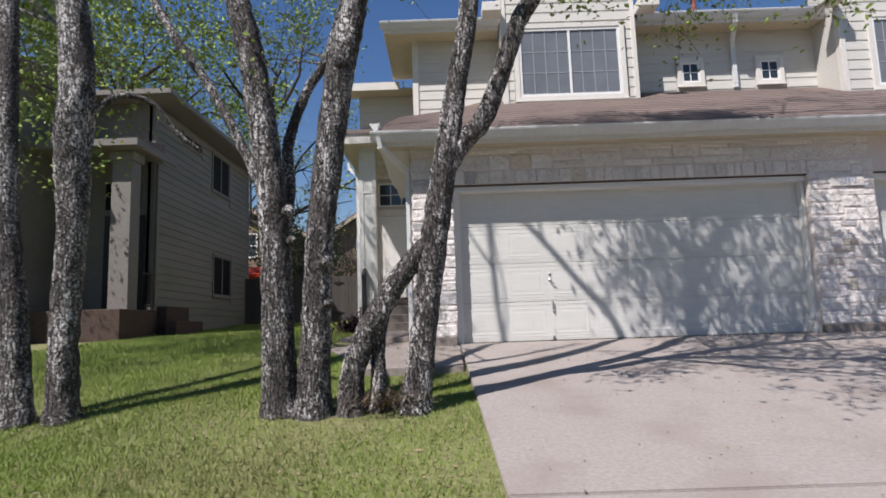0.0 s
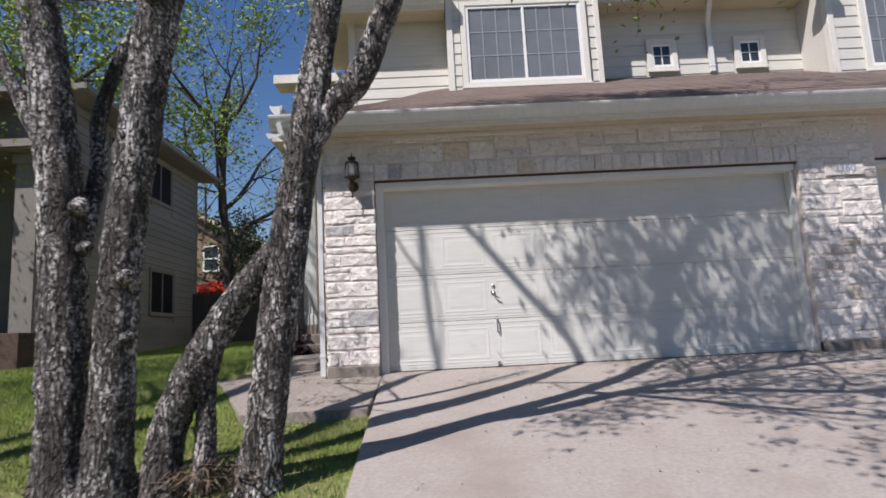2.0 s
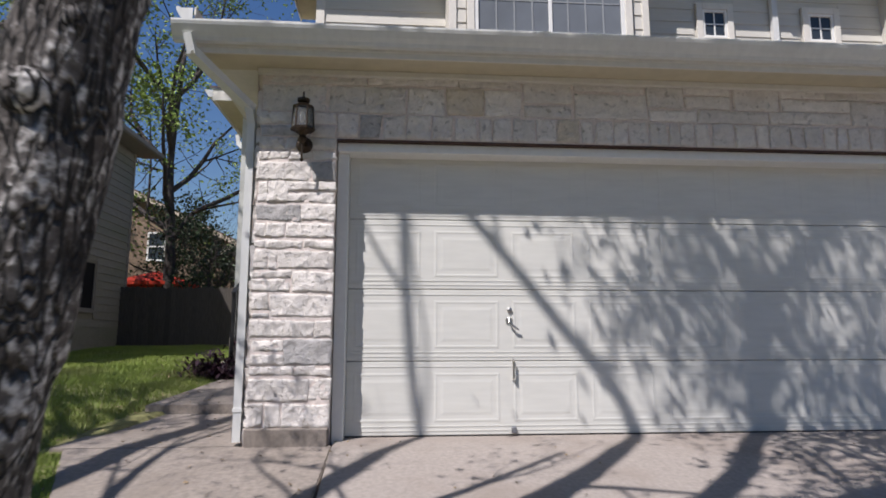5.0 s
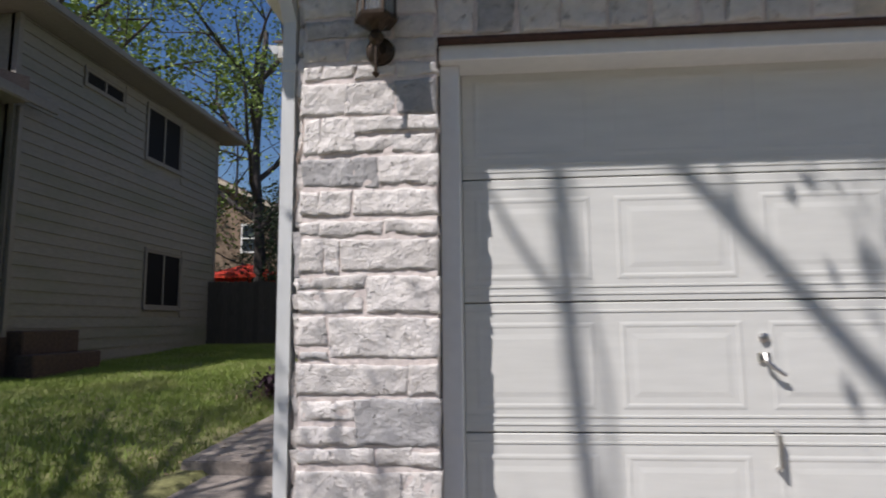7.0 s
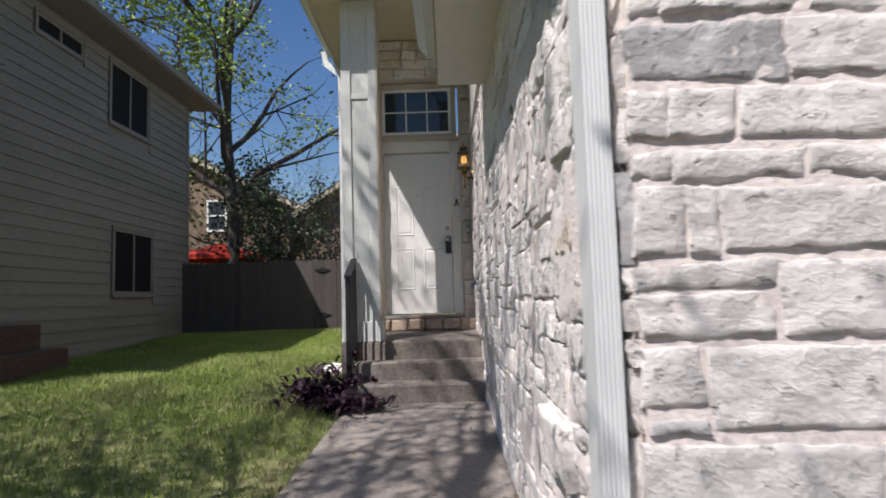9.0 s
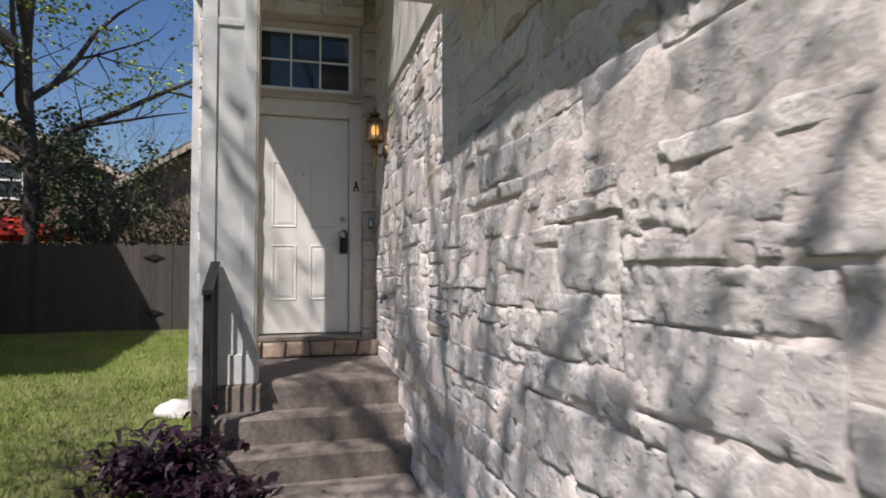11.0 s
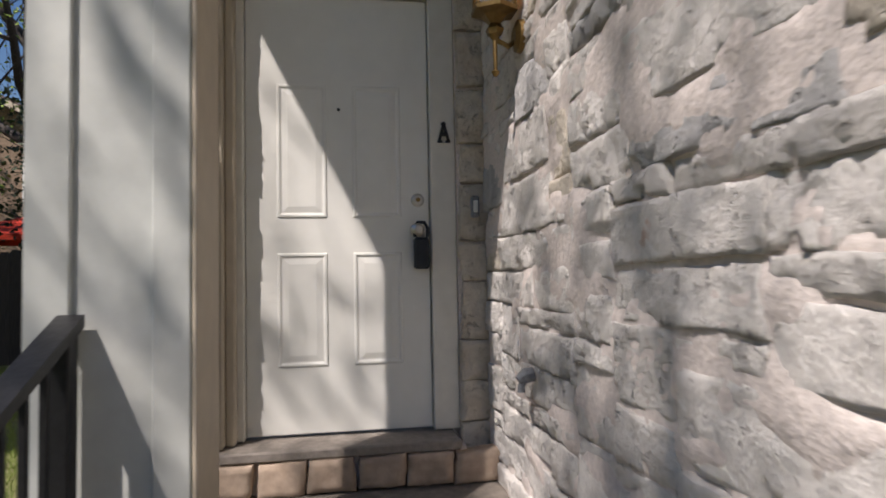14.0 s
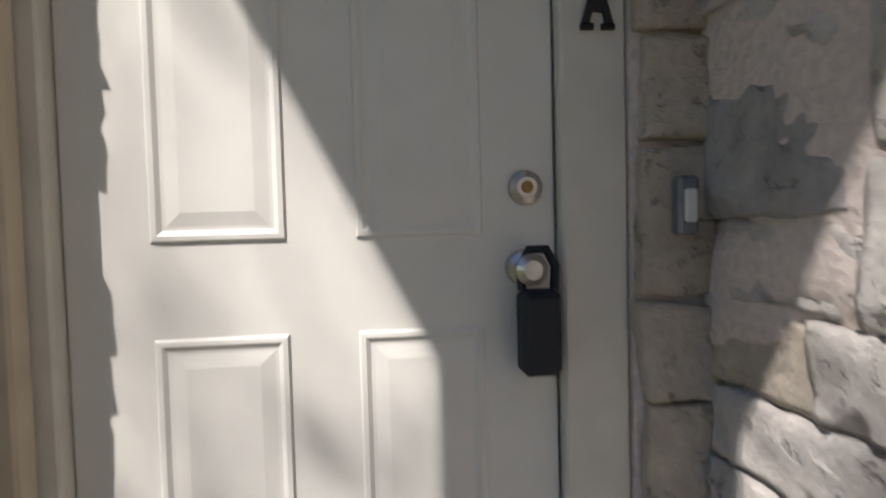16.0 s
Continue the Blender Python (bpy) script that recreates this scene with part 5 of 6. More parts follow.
def far_house(x0, x1, y0, y1, eave, ridge, mat, label, windows=()):
    """A gabled house seen over the fence; its gable looks along -y."""
    h = empty("house", ((x0 + x1) / 2, y0, 1.5))
    off = -Vector(h.location)
    part("wall", prism([(x0, 0.5), (x1, 0.5), (x1, eave), ((x0 + x1) / 2, ridge - 0.15), (x0, eave)], "y", y0, y1), mat, h).location = off
    mid = (x0 + x1) / 2
    s = (ridge - eave) / (mid - x0)
    for a, b in (((x0 - 0.5, eave - 0.5 * s), (mid, ridge)), ((mid, ridge), (x1 + 0.5, eave - 0.5 * s))):
        part("roof", prism([a, b, (b[0], b[1] + 0.18), (a[0], a[1] + 0.18)], "y", y0 - 0.5, y1 + 0.5), SHINGLE, h).location = off
        part("barge_board", prism([(a[0], a[1] - 0.1), (b[0], b[1] - 0.1), (b[0], b[1] + 0.1), (a[0], a[1] + 0.1)], "y", y0 - 0.54, y0 - 0.5), TAN_TRIM, h).location = off
    for wx, wz, ww, wh in windows:
        w = part("window", boxes([(wx - 0.08, wx, y0 - 0.05, y0, wz - 0.08, wz + wh + 0.08), (wx + ww, wx + ww + 0.08, y0 - 0.05, y0, wz - 0.08, wz + wh + 0.08), (wx, wx + ww, y0 - 0.05, y0, wz + wh, wz + wh + 0.08), (wx, wx + ww, y0 - 0.05, y0, wz - 0.08, wz), (wx, wx + ww, y0 - 0.05, y0, wz + wh / 2 - 0.03, wz + wh / 2 + 0.03)]), WHITE, h)
        w.location = off
        part("pane", box(wx, wx + ww, y0 - 0.02, y0 - 0.005, wz, wz + wh, 0), PANE, w)
    return tagged(h, label, "house", "houses behind the fence")


far_house(-18, -6.2, 32, 40, 5.7, 8.6, BRICK, "tan house with a brown gable roof beyond the fence", ((-10.9, 5.3, 0.7, 1.2),))
far_house(-6.9, 4.5, 30, 38, 5.3, 8.9, BRICK, "brown brick house with a gable roof beyond the fence", ((-4.4, 4.9, 0.9, 0.9),))

# ---- trees ----


class Wood:
    """Collects tubes and leaves as plain lists."""

    def __init__(self, seed):
        self.v, self.f, self.lv, self.lf, self.r = [], [], [], [], random.Random(seed)

    def limb(self, pts, radii, sides=6):
        base = len(self.v)
        pts = [Vector(p) for p in pts]
        for i, p in enumerate(pts):
            way = (pts[min(i + 1, len(pts) - 1)] - pts[max(i - 1, 0)]).normalized()
            ref = Vector((0, 1, 0)) if abs(way.y) < 0.9 else Vector((1, 0, 0))
            a = way.cross(ref).normalized()
            b = way.cross(a)
            for k in range(sides):
                t = 2 * math.pi * k / sides
                self.v.append(p + (a * math.cos(t) + b * math.sin(t)) * radii[i])
        for i in range(len(pts) - 1):
            for k in range(sides):
                q = base + i * sides
                self.f.append((q + k, q + (k + 1) % sides, q + sides + (k + 1) % sides, q + sides + k))

    def leaf(self, p, size):
        r = self.r
        a = Vector((r.gauss(0, 1), r.gauss(0, 1), r.gauss(0, 0.7))).normalized()
        b = a.cross(Vector((r.gauss(0, 1), r.gauss(0, 1), r.gauss(0, 1)))).normalized()
        n = a.cross(b) * size * 0.15
        base = len(self.lv)
        self.lv += [p - a * size * 0.5, p + b * size * 0.3 + n, p + a * size * 0.5, p - b * size * 0.3 + n]
        self.lf += [(base, base + 1, base + 2), (base, base + 2, base + 3)]

    def branch(self, p, way, length, radius, level, leaves, size, droop=0.0, spread=0.75, clump=0.16):
        """A wandering branch with smaller ones off it; the last carry leaves."""
        r = self.r
        n = 5 if level > 1 else 4
        pts, d = [Vector(p)], Vector(way).normalized()
        for k in range(n):
            d = (d + Vector((r.gauss(0, 0.16), r.gauss(0, 0.16), r.gauss(0.03, 0.13) - droop))).normalized()
            pts.append(pts[-1] + d * length / n)
        radii = [max(0.003, radius * (1 - 0.75 * i / n)) for i in range(n + 1)]
        self.limb(pts, radii, 6 if radius > 0.03 else 4 if radius > 0.012 else 3)
        if level == 0:
            for k in range(leaves):
                q = pts[r.randint(1, n)]
                self.leaf(q + Vector((r.gauss(0, clump), r.gauss(0, clump), r.gauss(0, clump))), size * r.uniform(0.6, 1.2))
            return
        kids = r.randint(3, 5)
        for k in range(kids):
            i = r.randint(1, n)
            out = (pts[i] - pts[i - 1]).normalized()
            side = out.cross(Vector((r.gauss(0, 1), r.gauss(0, 1), r.gauss(0, 1)))).normalized()
            self.branch(pts[i], (out * (1 - spread * 0.45) + side * spread * r.uniform(0.6, 1.1)), length * r.uniform(0.45, 0.7), radii[i] * 0.6, level - 1, leaves, size, droop, spread, clump)

    def finish(self, parent, bark, leaf_mat, off, limb_name="limb"):
        if self.f:
            me = bpy.data.meshes.new(limb_name)
            me.from_pydata([v - off for v in self.v], [], self.f)
            smooth(link(limb_name, me, bark, parent))["kind"] = "stuff"
        if self.lf:
            me = bpy.data.meshes.new("crown")
            me.from_pydata([v - off for v in self.lv], [], self.lf)
            link("crown", me, leaf_mat, parent)["kind"] = "stuff"


def trunk_mesh(path, seed, sides=28, steps=14, rough=0.13, freq=17):
    """path: rows of x, y, z, radius. The foot flares and the bark stands in ridges."""
    rows = spline(path, steps)
    pts, radii = [r[:3] for r in rows], [float(r[3]) for r in rows]
    foot = pts[0][2]
    for i, p in enumerate(pts):
        radii[i] *= 1 + 0.35 * math.exp(-(p[2] - foot) / 0.13)
    return tube(pts, radii, sides, None, rough, seed, freq)


def yard_tree(label, stems, seed, shoots, leaves=5, size=0.07, bark=BARK, knots=(), level=2, leaf_mat=LEAF):
    x, y = stems[0][0][:2]
    foot = Vector((x, y, ground_z(x, y)))
    t = empty("tree", foot)
    for k, s in enumerate(stems):
        ob = smooth(part("trunk" if k == 0 else "stem", trunk_mesh(s, seed + k * 3.1), bark, t))
        ob.location = -foot
    for kx, ky, kz, kr in knots:
        bm = bmesh.new()
        bmesh.ops.create_icosphere(bm, subdivisions=2, radius=kr)
        for v in bm.verts:
            v.co *= 1 + 0.35 * noise.noise(v.co * 14 + Vector((seed, 0, kz)))
        smooth(part("knot", bm, bark, t)).location = Vector((kx, ky, kz)) - foot
    w = Wood(seed)
    for px, py, pz, dx, dy, dz, ln, rad in shoots:
        w.branch((px, py, pz), (dx, dy, dz), ln, rad, level, leaves, size)
    w.finish(t, bark, leaf_mat, foot)
    return tagged(t, label, "tree", "trees in the front yard")


B = 0.55
yard_tree("grey-barked tree with a tall trunk leaning away", [[(-1.39, 5.02, B, 0.145), (-1.42, 5.02, 1.5, 0.13), (-1.47, 5.02, 2.43, 0.125), (-1.65, 5, 3.71, 0.115), (-1.78, 5, 4.25, 0.105), (-2.1, 5, 5.8, 0.075), (-2.42, 5, 7.4, 0.036), (-2.52, 5, 8.2, 0.033), (-2.58, 5, 9.4, 0.03)],
                                                            [(-1.40, 5.12, 2.1, 0.06), (-1.38, 5.27, 2.6, 0.055), (-1.40, 5.3, 3.0, 0.05), (-1.23, 5.3, 3.49, 0.045), (-1.05, 5.3, 3.8, 0.04), (-0.85, 5.3, 4.5, 0.03), (-0.6, 5.4, 5.6, 0.02)],
                                                            [(-1.5, 5.05, 2.35, 0.05), (-1.66, 5.15, 2.7, 0.045), (-2.05, 5.2, 3.45, 0.042), (-2.6, 5.3, 4.3, 0.038), (-3.2, 5.6, 5.5, 0.03), (-3.6, 6.0, 6.8, 0.02)]], 11,
          [(-2.1, 5, 5.8, -0.7, -0.2, 0.8, 1.8, 0.03), (-2.42, 5, 7.4, 0.5, 0.3, 0.8, 1.4, 0.02), (-2.5, 5, 8.4, -0.6, 0.2, 0.6, 1.6, 0.022), (-1.05, 5.3, 3.8, -0.6, 0.5, 0.6, 1.2, 0.018), (-0.85, 5.3, 4.5, 0.4, 0.6, 0.6, 1.2, 0.015), (-1.9, 5, 4.9, -0.6, 0.7, 0.35, 1.6, 0.02), (-2.6, 5.3, 4.3, -0.3, 0.8, 0.3, 1.6, 0.02), (-3.2, 5.6, 5.5, -0.2, 0.9, 0.3, 1.8, 0.02), (-3.0, 5.5, 5.1, -0.9, 0.1, 0.2, 1.6, 0.02)],
          knots=((-1.31, 4.95, 2.3, 0.06), (-1.30, 5.0, 2.05, 0.05)))
yard_tree("grey-barked tree with knotty upright trunk", [[(-1.11, 4.95, B, 0.135), (-1.08, 4.95, 1.3, 0.12), (-1.03, 4.95, 2.17, 0.115), (-0.87, 4.95, 3.43, 0.125), (-0.71, 4.95, 4.21, 0.11), (-0.58, 5, 5.6, 0.085), (-0.78, 5, 7.4, 0.055), (-1.4, 5, 8.3, 0.043), (-2.1, 5, 9.15, 0.034), (-2.9, 5, 10, 0.02)]], 23,
          [(-0.6, 5, 5.2, 0.7, -0.3, 0.5, 1.4, 0.03), (-0.9, 4.95, 3.6, -0.8, 0.3, 0.25, 0.8, 0.012), (-1.0, 5, 7.8, 0.6, 0.2, 0.8, 1.3, 0.025), (-1.8, 5, 8.8, -0.2, 0.2, 0.9, 1.4, 0.02), (-2.1, 5, 9.1, -0.8, 0.1, 0.1, 1.3, 0.02)],
          knots=((-0.97, 4.84, 1.85, 0.05), (-0.96, 4.86, 1.5, 0.04), (-0.84, 4.85, 3.55, 0.07), (-1.0, 4.86, 2.7, 0.045)))
yard_tree("rough-barked forked tree beside the driveway", [[(-0.28, 5.0, B, 0.12), (-0.2, 5.0, 1.2, 0.11), (-0.1, 5.0, 1.9, 0.115), (0.05, 5.0, 2.8, 0.105), (0.18, 5, 3.5, 0.09), (0.30, 5, 4.18, 0.085), (0.38, 5, 5.5, 0.085), (0.22, 5, 7.2, 0.08), (0.25, 5, 8.4, 0.075), (-0.05, 5, 8.9, 0.05), (-0.45, 5, 9.6, 0.03)],
                                                          [(0.02, 5.02, 2.6, 0.07), (0.15, 5.02, 2.82, 0.085), (0.40, 5, 3.1, 0.085), (0.63, 5, 3.69, 0.08), (0.85, 5, 4.16, 0.075), (1.5, 5.05, 4.95, 0.06), (2.4, 5.1, 5.4, 0.045), (3.5, 5.1, 5.7, 0.02)],
                                                          [(0.80, 5, 4.05, 0.05), (1.3, 4.6, 4.6, 0.05), (1.9, 4.1, 5.0, 0.042), (2.8, 3.8, 5.3, 0.032), (3.9, 3.6, 5.5, 0.02)],
                                                          [(0.30, 5, 4.25, 0.05), (0.33, 4.4, 4.95, 0.045), (0.5, 3.9, 5.35, 0.04), (0.9, 3.3, 5.65, 0.03), (1.5, 2.7, 5.85, 0.015)],
                                                          [(0.25, 5, 8.35, 0.06), (0.7, 5, 8.8, 0.05), (1.2, 5, 9.4, 0.035), (1.7, 5.1, 10.1, 0.015)],
                                                          [(-0.80, 4.98, B, 0.105), (-0.78, 4.98, 0.95, 0.1), (-0.61, 4.98, 1.34, 0.1), (-0.40, 5.0, 1.68, 0.09), (-0.2, 5.0, 1.92, 0.085), (-0.05, 5.02, 2.1, 0.06)],
                                                          [(-0.60, 5.02, B, 0.06), (-0.58, 5.02, 0.9, 0.06), (-0.56, 5.0, 1.2, 0.05), (-0.5, 5.0, 1.45, 0.04)]], 37,
          [(0.36, 5, 5.2, 0.6, 0.3, 0.6, 1.4, 0.02), (0.2, 5, 7.6, 0.6, 0.1, 0.8, 1.4, 0.03), (0.25, 5, 8.2, -0.5, 0.1, 0.8, 1.5, 0.03), (0.7, 5, 8.8, 0.7, 0.1, 0.6, 1.6, 0.03), (0.5, 5, 8.6, 0.1, 0.2, 1.0, 1.5, 0.02),
           (1.5, 5.05, 4.95, 0.7, 0.5, 0.5, 1.6, 0.03), (1.9, 5.05, 5.2, 0.5, -0.5, 0.5, 1.6, 0.025), (2.4, 5.1, 5.4, 0.9, 0.4, 0.2, 1.7, 0.025), (2.6, 5.1, 5.5, 0.7, -0.4, 0.4, 1.6, 0.02), (1.2, 5, 4.6, 0.3, 0.6, 0.6, 1.3, 0.02), (0.9, 5, 4.2, 0.4, -0.2, 0.8, 1.0, 0.015),
           (0.22, 5, 7.3, 0.8, 0.1, 0.4, 1.1, 0.02), (0.24, 5, 7.8, -0.8, 0.1, 0.5, 1.0, 0.02), (0.9, 5, 9.0, -0.1, 0.1, 1, 1.2, 0.02), (0.5, 5, 8.6, 0.9, -0.1, -0.1, 1.2, 0.02), (-0.05, 5, 8.9, -0.8, 0, 0.3, 1.1, 0.02), (0.3, 5, 8.5, 0.3, 0.1, 0.9, 1.3, 0.03), (1.7, 5.1, 10.1, 0.9, 0, 0.3, 2.4, 0.03), (1.5, 5.1, 9.8, 1.0, 0.2, 0.1, 2.2, 0.03),
           (1.3, 4.6, 4.6, 0.8, -0.5, 0.3, 1.6, 0.03), (1.9, 4.1, 5.0, 0.9, 0.4, 0.2, 1.9, 0.03), (2.3, 3.95, 5.15, 0.6, -0.7, 0.3, 1.7, 0.025), (2.8, 3.8, 5.3, 0.9, 0.2, 0.3, 1.9, 0.025), (3.4, 3.7, 5.4, 0.7, -0.5, 0.2, 1.6, 0.02), (1.0, 5, 4.4, 0.8, 0.2, 0.2, 1.6, 0.025), (1.8, 5.05, 5.1, 0.9, 0.3, 0.0, 1.8, 0.025), (2.2, 5.1, 5.3, 0.5, 0.8, 0.3, 1.8, 0.025), (2.9, 5.1, 5.5, 0.8, -0.3, 0.0, 1.6, 0.02), 
           (0.33, 4.4, 4.95, 0.9, -0.2, 0.3, 1.5, 0.02), (0.5, 3.9, 5.35, 0.9, 0.5, 0.2, 1.7, 0.022), (0.6, 3.7, 5.4, 0.2, -0.9, 0.3, 1.5, 0.02), (0.9, 3.3, 5.65, 1.0, 0.2, 0.1, 1.8, 0.02), (1.2, 3.0, 5.75, 0.7, -0.6, 0.2, 1.5, 0.018), (0.4, 4.1, 5.1, -0.6, -0.5, 0.5, 1.1, 0.015),
           (1.5, 5.05, 4.95, 0.3, 0.8, 0.8, 1.8, 0.025), (1.2, 5, 4.6, 0.4, 0.8, 0.9, 1.9, 0.025), (2.4, 5.1, 5.4, -0.1, 0.9, 0.7, 1.7, 0.022), (2.0, 5.1, 5.25, 0.3, 1.0, 0.5, 1.7, 0.022)], leaves=7, level=3, size=0.085,
          knots=((-0.05, 4.9, 2.2, 0.05), (0.0, 4.92, 2.35, 0.04)))
yard_tree("grey tree trunk at the lawn's far side", [[(-3.55, 5.0, B, 0.12), (-3.63, 5, 1.5, 0.105), (-3.76, 5, 2.51, 0.095), (-3.9, 5.1, 4, 0.085), (-4.2, 5.4, 5.6, 0.06), (-4.6, 5.9, 7.2, 0.03)]], 51,
          [(-4.1, 5.3, 5.0, -0.1, 1.0, 0.35, 3.6, 0.045), (-4.2, 5.4, 5.6, -0.7, 0.8, 0.4, 3.4, 0.04), (-4.4, 5.7, 6.4, -0.2, 1.0, 0.35, 3.4, 0.035), (-4.6, 5.9, 7.2, -0.4, 1.0, 0.4, 3.0, 0.03),
           (-4.1, 5.3, 5.1, -1.0, 0.8, 0.35, 3.6, 0.04), (-4.2, 5.4, 5.6, -0.9, 0.3, 0.4, 3.2, 0.04), (-4.4, 5.7, 6.4, -1.0, 0.6, 0.3, 3.4, 0.035), (-4.4, 5.7, 6.4, -0.6, 1.0, 0.3, 4.6, 0.045), (-4.5, 5.8, 6.8, -0.45, 1.0, 0.15, 4.6, 0.045), (-4.3, 5.5, 6.0, -0.8, 1.0, 0.25, 4.6, 0.045), (-4.55, 5.9, 7.0, -0.9, 0.9, 0.3, 4.4, 0.04)], leaves=15, size=0.1, level=3)
yard_tree("dark-barked tree with a spreading leafy crown", [[(-3.21, 5.05, B, 0.125), (-3.23, 5.05, 1.4, 0.115), (-3.20, 5.05, 2.24, 0.12), (-3.23, 5.05, 3.0, 0.15), (-3.23, 5.05, 3.77, 0.14), (-3.5, 5.2, 5.2, 0.11), (-4.0, 5.9, 7, 0.09), (-4.5, 6.9, 9, 0.065), (-4.9, 8.0, 11, 0.03)],
                                                           [(-3.2, 5.05, 3.15, 0.03), (-2.9, 5.1, 3.42, 0.025), (-2.6, 5.15, 3.38, 0.02), (-2.38, 5.2, 3.1, 0.015), (-2.2, 5.3, 2.95, 0.008)]], 63,
          [(-3.5, 5.2, 5.2, -0.7, -0.3, 0.5, 2.2, 0.05), (-4.0, 5.9, 7.0, -0.5, 0.9, 0.45, 2.6, 0.055), (-4.15, 6.2, 7.6, 0.2, 1.0, 0.45, 2.6, 0.055), (-4.3, 6.5, 8.2, 0.0, 1.0, 0.6, 2.6, 0.055), (-4.5, 6.9, 9.0, 0.3, 1.0, 0.5, 2.6, 0.055), (-4.6, 7.2, 9.6, -0.5, 0.9, 0.6, 2.6, 0.05),
           (-4.7, 7.5, 10.1, 0.2, 1.0, 0.7, 2.5, 0.045), (-4.8, 7.8, 10.6, -0.2, 0.9, 0.9, 2.2, 0.04), (-4.9, 8.0, 11.0, 0.3, 0.9, 0.6, 2.0, 0.035), (-3.3, 5.1, 4.2, -0.8, 0.6, 0.1, 1.8, 0.03),
           (-4.9, 8.0, 10.8, -0.3, 1.0, -0.2, 2.4, 0.035), (-4.7, 7.5, 10.0, -0.4, 1.0, 0.1, 2.3, 0.035), (-4.6, 7.2, 9.6, -0.3, 1.0, 0.2, 2.3, 0.04), (-4.45, 6.8, 8.8, 0.3, 1.0, 0.0, 2.3, 0.035), (-4.7, 7.5, 10.0, -0.05, 1.0, -0.25, 2.3, 0.035)], level=3, leaves=2, size=0.09, bark=BARK)


def back_tree(x, y, h, label, seed, spread, leaves, size, leaf_mat=LEAF, bark=DARK_BARK, first=0.3, droop=0.0, level=3):
    foot = Vector((x, y, ground_z(x, y)))
    t = empty("tree", foot)
    r = random.Random(seed)
    path = [(x, y, foot.z - 0.1, h * 0.016), (x + 0.1, y, foot.z + h * 0.2, h * 0.013), (x + r.uniform(-0.3, 0.3), y, foot.z + h * 0.45, h * 0.009), (x + r.uniform(-0.5, 0.5), y, foot.z + h * 0.75, h * 0.006)]
    smooth(part("trunk", trunk_mesh(path, seed, 12, 5, 0.12, 4), bark, t)).location = -foot
    w = Wood(seed)
    n = 9
    for k in range(n):
        u = first + (0.72 - first) * k / n
        p = Vector(spline([q[:3] for q in path], 10)[min(29, int(30 * u / 0.75))])
        a = k * 2.4 + r.uniform(-0.4, 0.4)
        w.branch(p, (math.cos(a), math.sin(a), 0.55 + 0.5 * k / n - droop), spread * r.uniform(0.8, 1.15) * (1 - 0.35 * k / n), h * 0.008, level, leaves, size, droop * 0.1, 0.8, 0.17)
    w.finish(t, bark, leaf_mat, foot)
    return tagged(t, label, "tree", "trees behind the houses")


back_tree(-7.4, 25.0, 14, "tall tree with bare limbs and new green leaves", 71, 5.6, 12, 0.16)
back_tree(-14.5, 24.5, 14, "spreading tree with new green leaves behind the next house", 72, 6.0, 13, 0.19)
back_tree(-11.5, 20.5, 13, "tree with pale new leaves rising behind the roof", 74, 5.0, 12, 0.18, first=0.5)
back_tree(-8.8, 29.0, 6.5, "dark evergreen tree by the fence", 75, 2.6, 8, 0.16, leaf_mat=DARK_LEAF, first=0.2)
back_tree(-5.6, 25.5, 4.6, "dark bushy tree beyond the fence", 76, 2.0, 10, 0.15, leaf_mat=DARK_LEAF, first=0.15, level=2)
back_tree(-5.3, 23.6, 4.0, "dark bushy evergreen beyond the fence", 79, 1.8, 10, 0.14, leaf_mat=DARK_LEAF, first=0.15, level=2)


def thicket(x, y, label, seed, n=11, h=3.6, leaves=1):
    """Many thin bare stems from one foot."""
    foot = Vector((x, y, ground_z(x, y)))
    t = empty("bare_shrub", foot)
    w = Wood(seed)
    for k in range(n):
        a = w.r.uniform(0, 6.28)
        w.branch(foot + Vector((0.2 * math.cos(a), 0.2 * math.sin(a), -0.05)), (0.35 * math.cos(a), 0.25 * math.sin(a), 1), h * w.r.uniform(0.7, 1.1), 0.03, 2, leaves, 0.08, 0, 0.5)
    w.finish(t, DARK_BARK, LEAF, foot, "stem")
    return tagged(t, label, "shrub")


thicket(-4.2, 23.0, "bare many-stemmed shrub behind the fence", 81)
thicket(-3.0, 23.6, "bare many-stemmed shrub behind the fence", 82, 9, 3.4)


def clump(name, at, label, seed, n, size, mat, wide, tall, category, slim=0.11):
    """Long narrow leaves arching from one foot."""
    r = random.Random(seed)
    v, f = [], []
    for k in range(n):
        a, s = r.uniform(0, 6.28), size * r.uniform(0.6, 1.2)
        px, py = r.gauss(0, wide), r.gauss(0, wide * 0.8)
        pz = abs(r.gauss(0, tall))
        w = s * slim
        ca, sa = math.cos(a), math.sin(a)
        base = len(v)
        for d, z, ww in ((0, 0, 0.5), (0.4, 0.45, 1), (0.75, 0.5, 0.8), (1.0, 0.35, 0.1)):
            for e in (-1, 1):
                v.append((px + ca * d * s - sa * e * w * ww, py + sa * d * s + ca * e * w * ww, pz + z * s * 0.8))
        for q in range(3):
            f.append((base + 2 * q, base + 2 * q + 1, base + 2 * q + 3, base + 2 * q + 2))
    me = bpy.data.meshes.new(name)
    me.from_pydata(v, [], f)
    ob = link(name, me, mat)
    ob.location = at
    return tagged(ob, label, category, kind="stuff")


clump("purple_plant", (-2.0, 12.75, 1.2), "dark purple spiky-leaved plant beside the steps", 5, 560, 0.18, PURPLE, 0.17, 0.12, "plant")
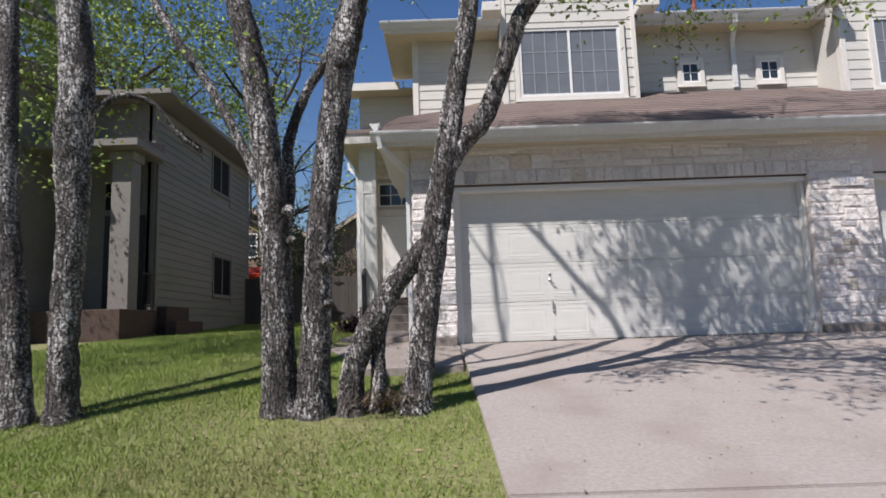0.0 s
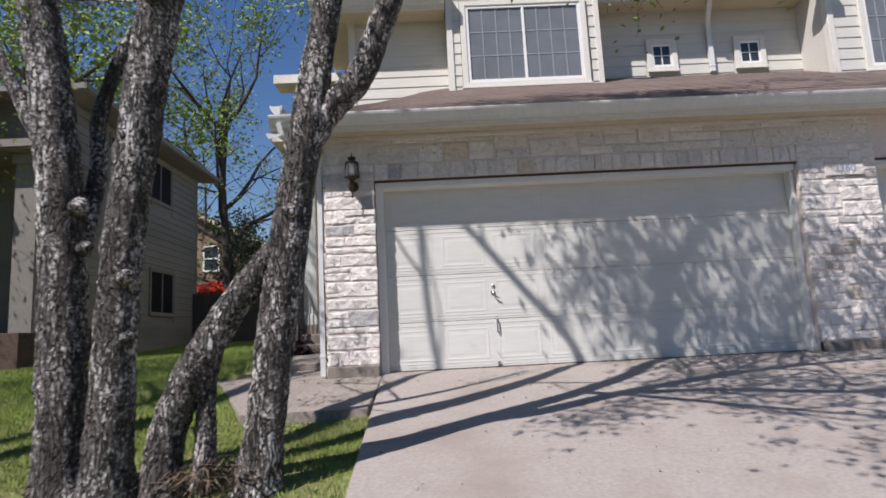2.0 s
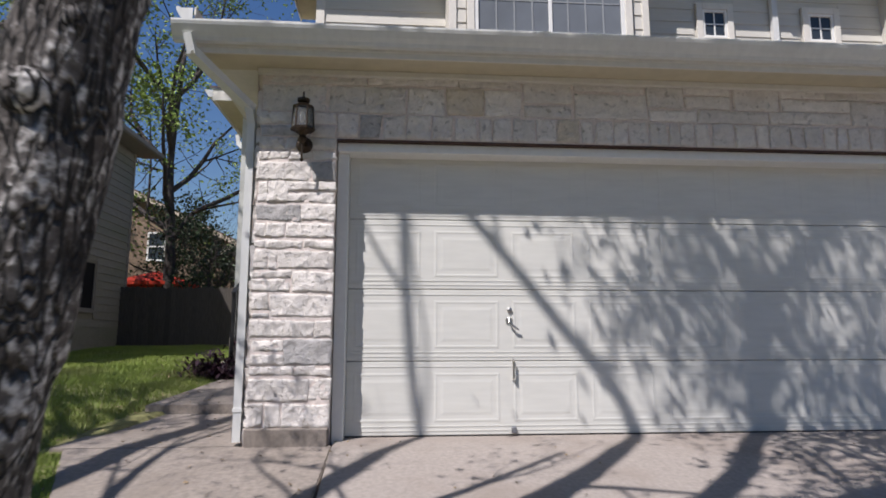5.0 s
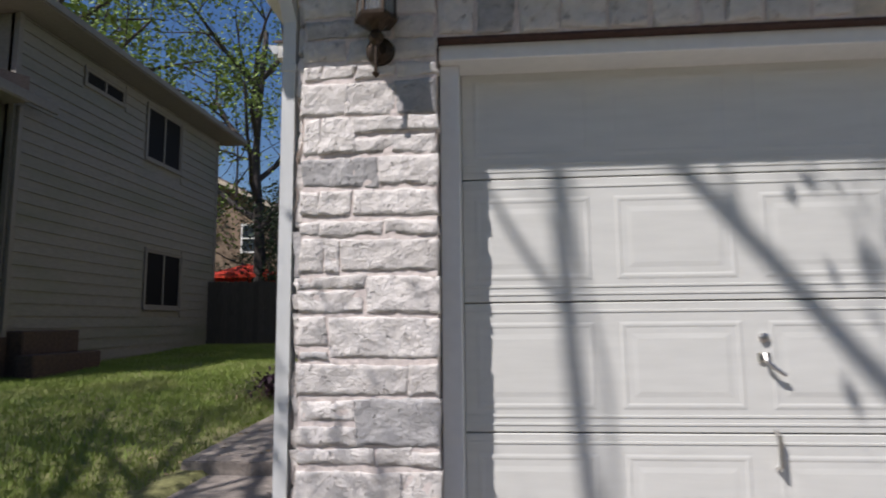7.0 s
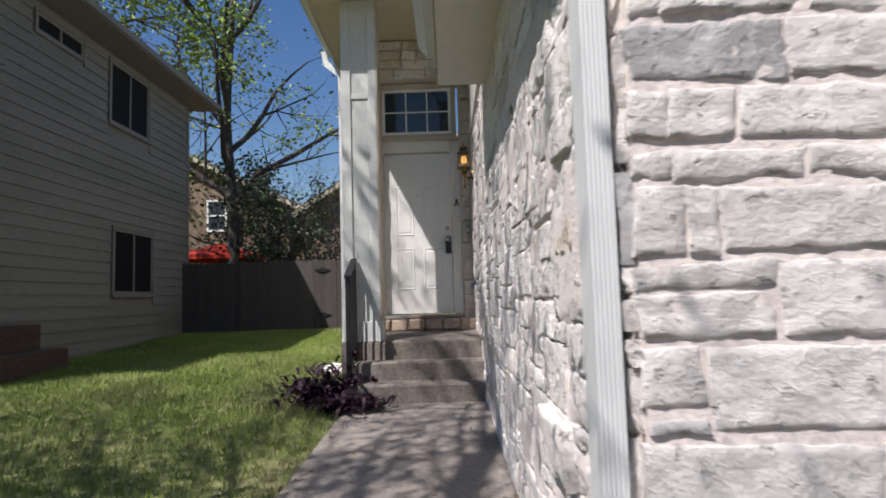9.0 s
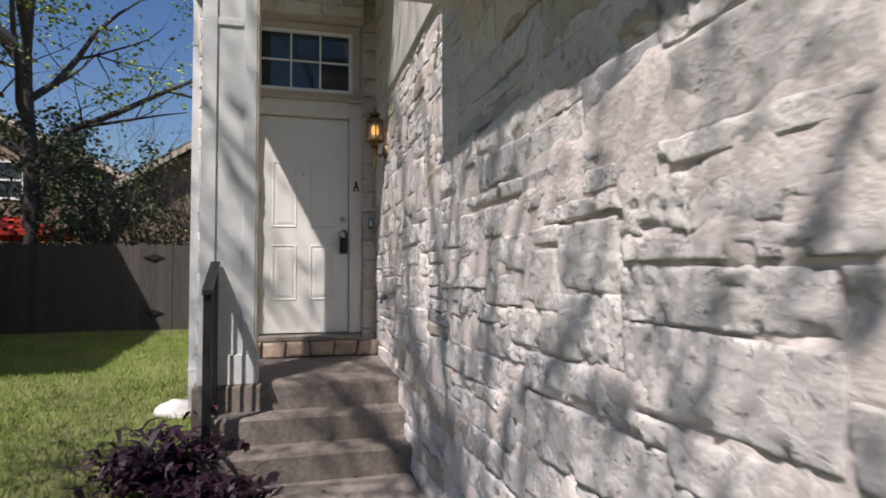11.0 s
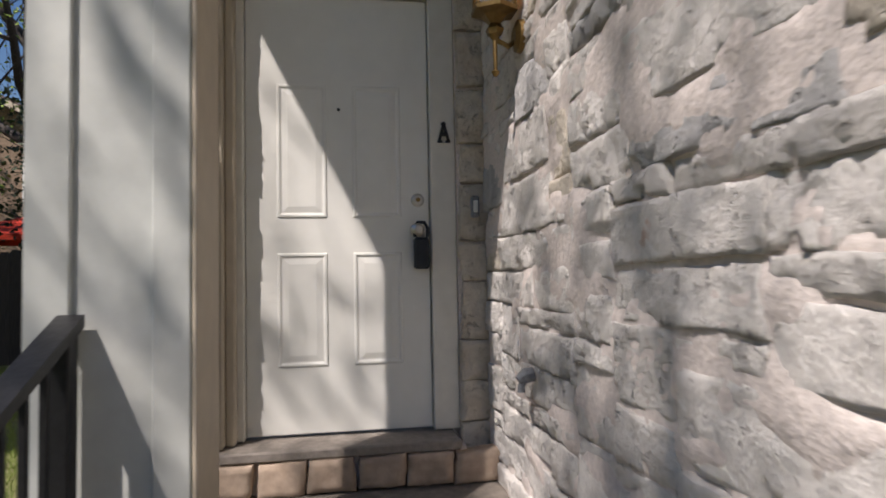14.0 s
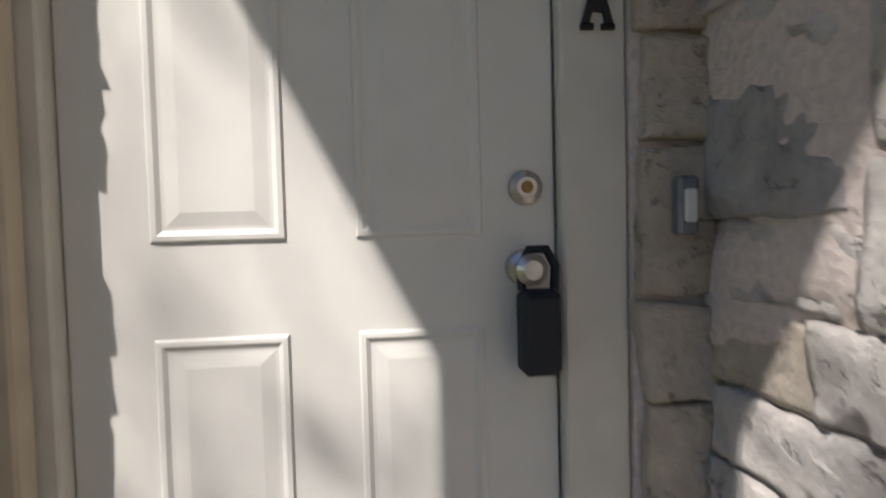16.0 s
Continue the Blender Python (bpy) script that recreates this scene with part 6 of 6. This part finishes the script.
clump("purple_plant", (-1.72, 12.35, 1.18), "low dark purple plant spilling onto the walk", 6, 260, 0.15, PURPLE, 0.14, 0.06, "plant")
clump("dry_plant", (-0.5, 5.0, ground_z(-0.5, 5.0)), "dry brown weeds between the tree stems", 7, 150, 0.3, TWIG, 0.12, 0.05, "weeds", 0.016)
clump("dry_plant", (-2.3, 12.5, ground_z(-2.3, 12.5)), "dry stalks at the lawn's edge", 8, 60, 0.16, DRY, 0.2, 0.05, "weeds", 0.03)

# ---- grass and litter ----


def scatter(name, n, area, mat, label, category, flat=False, size=(0.03, 0.06), keep=lambda x, y: 1.0, seed=1):
    rng = np.random.default_rng(seed)
    v, f = [], []
    x0, x1, y0, y1 = area
    xs, ys = rng.uniform(x0, x1, n), rng.uniform(y0, y1, n)
    us, an, hs = rng.random(n), rng.uniform(0, 6.283, n), rng.uniform(size[0], size[1], n)
    le = rng.uniform(-0.6, 0.6, (n, 2))
    for x, y, u, a, h, l in zip(xs, ys, us, an, hs, le):
        if u > keep(x, y):
            continue
        z = ground_z(x, y) if not (flat and on_paving(x, y)) else (pave_z(y) if x > 0.17 else 1.03 if y < 9.8 and y > 8.17 else 0.845 + (y - 6.62) * 0.11 if y < 8.17 else 1.12 + (y - 9.83) * 0.03)
        b = len(v)
        c, s = math.cos(a), math.sin(a)
        if flat:
            v += [(x - c * h, y - s * h, z + 0.008), (x + s * h * 0.6, y - c * h * 0.6, z + 0.012 + h * 0.2), (x + c * h, y + s * h, z + 0.01), (x - s * h * 0.6, y + c * h * 0.6, z + 0.006)]
            f.append((b, b + 1, b + 2, b + 3))
        else:
            w = 0.0022 + h * 0.045
            v += [(x - c * w, y - s * w, z - 0.005), (x + c * w, y + s * w, z - 0.005), (x + l[0] * h, y + l[1] * h, z + h)]
            f.append((b, b + 1, b + 2))
    me = bpy.data.meshes.new(name)
    me.from_pydata(v, [], f)
    return tagged(link(name, me, mat), label, category, kind="stuff")


def grassy(x, y):
    if on_paving(x, y):
        return 0.0
    bare = math.exp(-((x + 0.9) / 1.1) ** 2 - ((y - 4.9) / 0.7) ** 2)
    worn = math.exp(-((x - 0.15) / 0.55) ** 2) * step(5.6, 3.5, y)
    patch = 0.72 + 0.5 * noise.noise(Vector((x * 0.9, y * 0.9, 3))) + 0.25 * noise.noise(Vector((x * 4, y * 4, 1)))
    return max(0.05, patch * (1 - 0.9 * bare) * (1 - 0.55 * worn))


scatter("grass", 520000, (-6.5, 0.3, 1.2, 9.5), GRASS, "short patchy green lawn grass", "grass", keep=grassy, size=(0.018, 0.042))
scatter("grass", 150000, (-7.0, -1.7, 9.5, 20.8), GRASS, "short green grass of the side yard", "grass", keep=grassy, size=(0.03, 0.07), seed=2)
scatter("leaf_litter", 2600, (-3.5, 0.12, 2.5, 6.6), DRY, "dry fallen leaves under the trees", "leaves", flat=True, size=(0.009, 0.02), keep=lambda x, y: 0.3 + 0.7 * math.exp(-((x + 0.8) / 1.3) ** 2), seed=3)
scatter("leaf_litter", 700, (-2.3, 0.3, 6.7, 12.6), DRY, "dry leaves along the front walk", "leaves", flat=True, size=(0.01, 0.024), keep=lambda x, y: 0.9 if x < -1.6 else 0.25, seed=4)
scatter("leaf_litter", 350, (0.3, 6, 3, 8.3), DRY, "small dry leaves on the driveway", "leaves", flat=True, size=(0.006, 0.014), keep=lambda x, y: 0.8, seed=5)
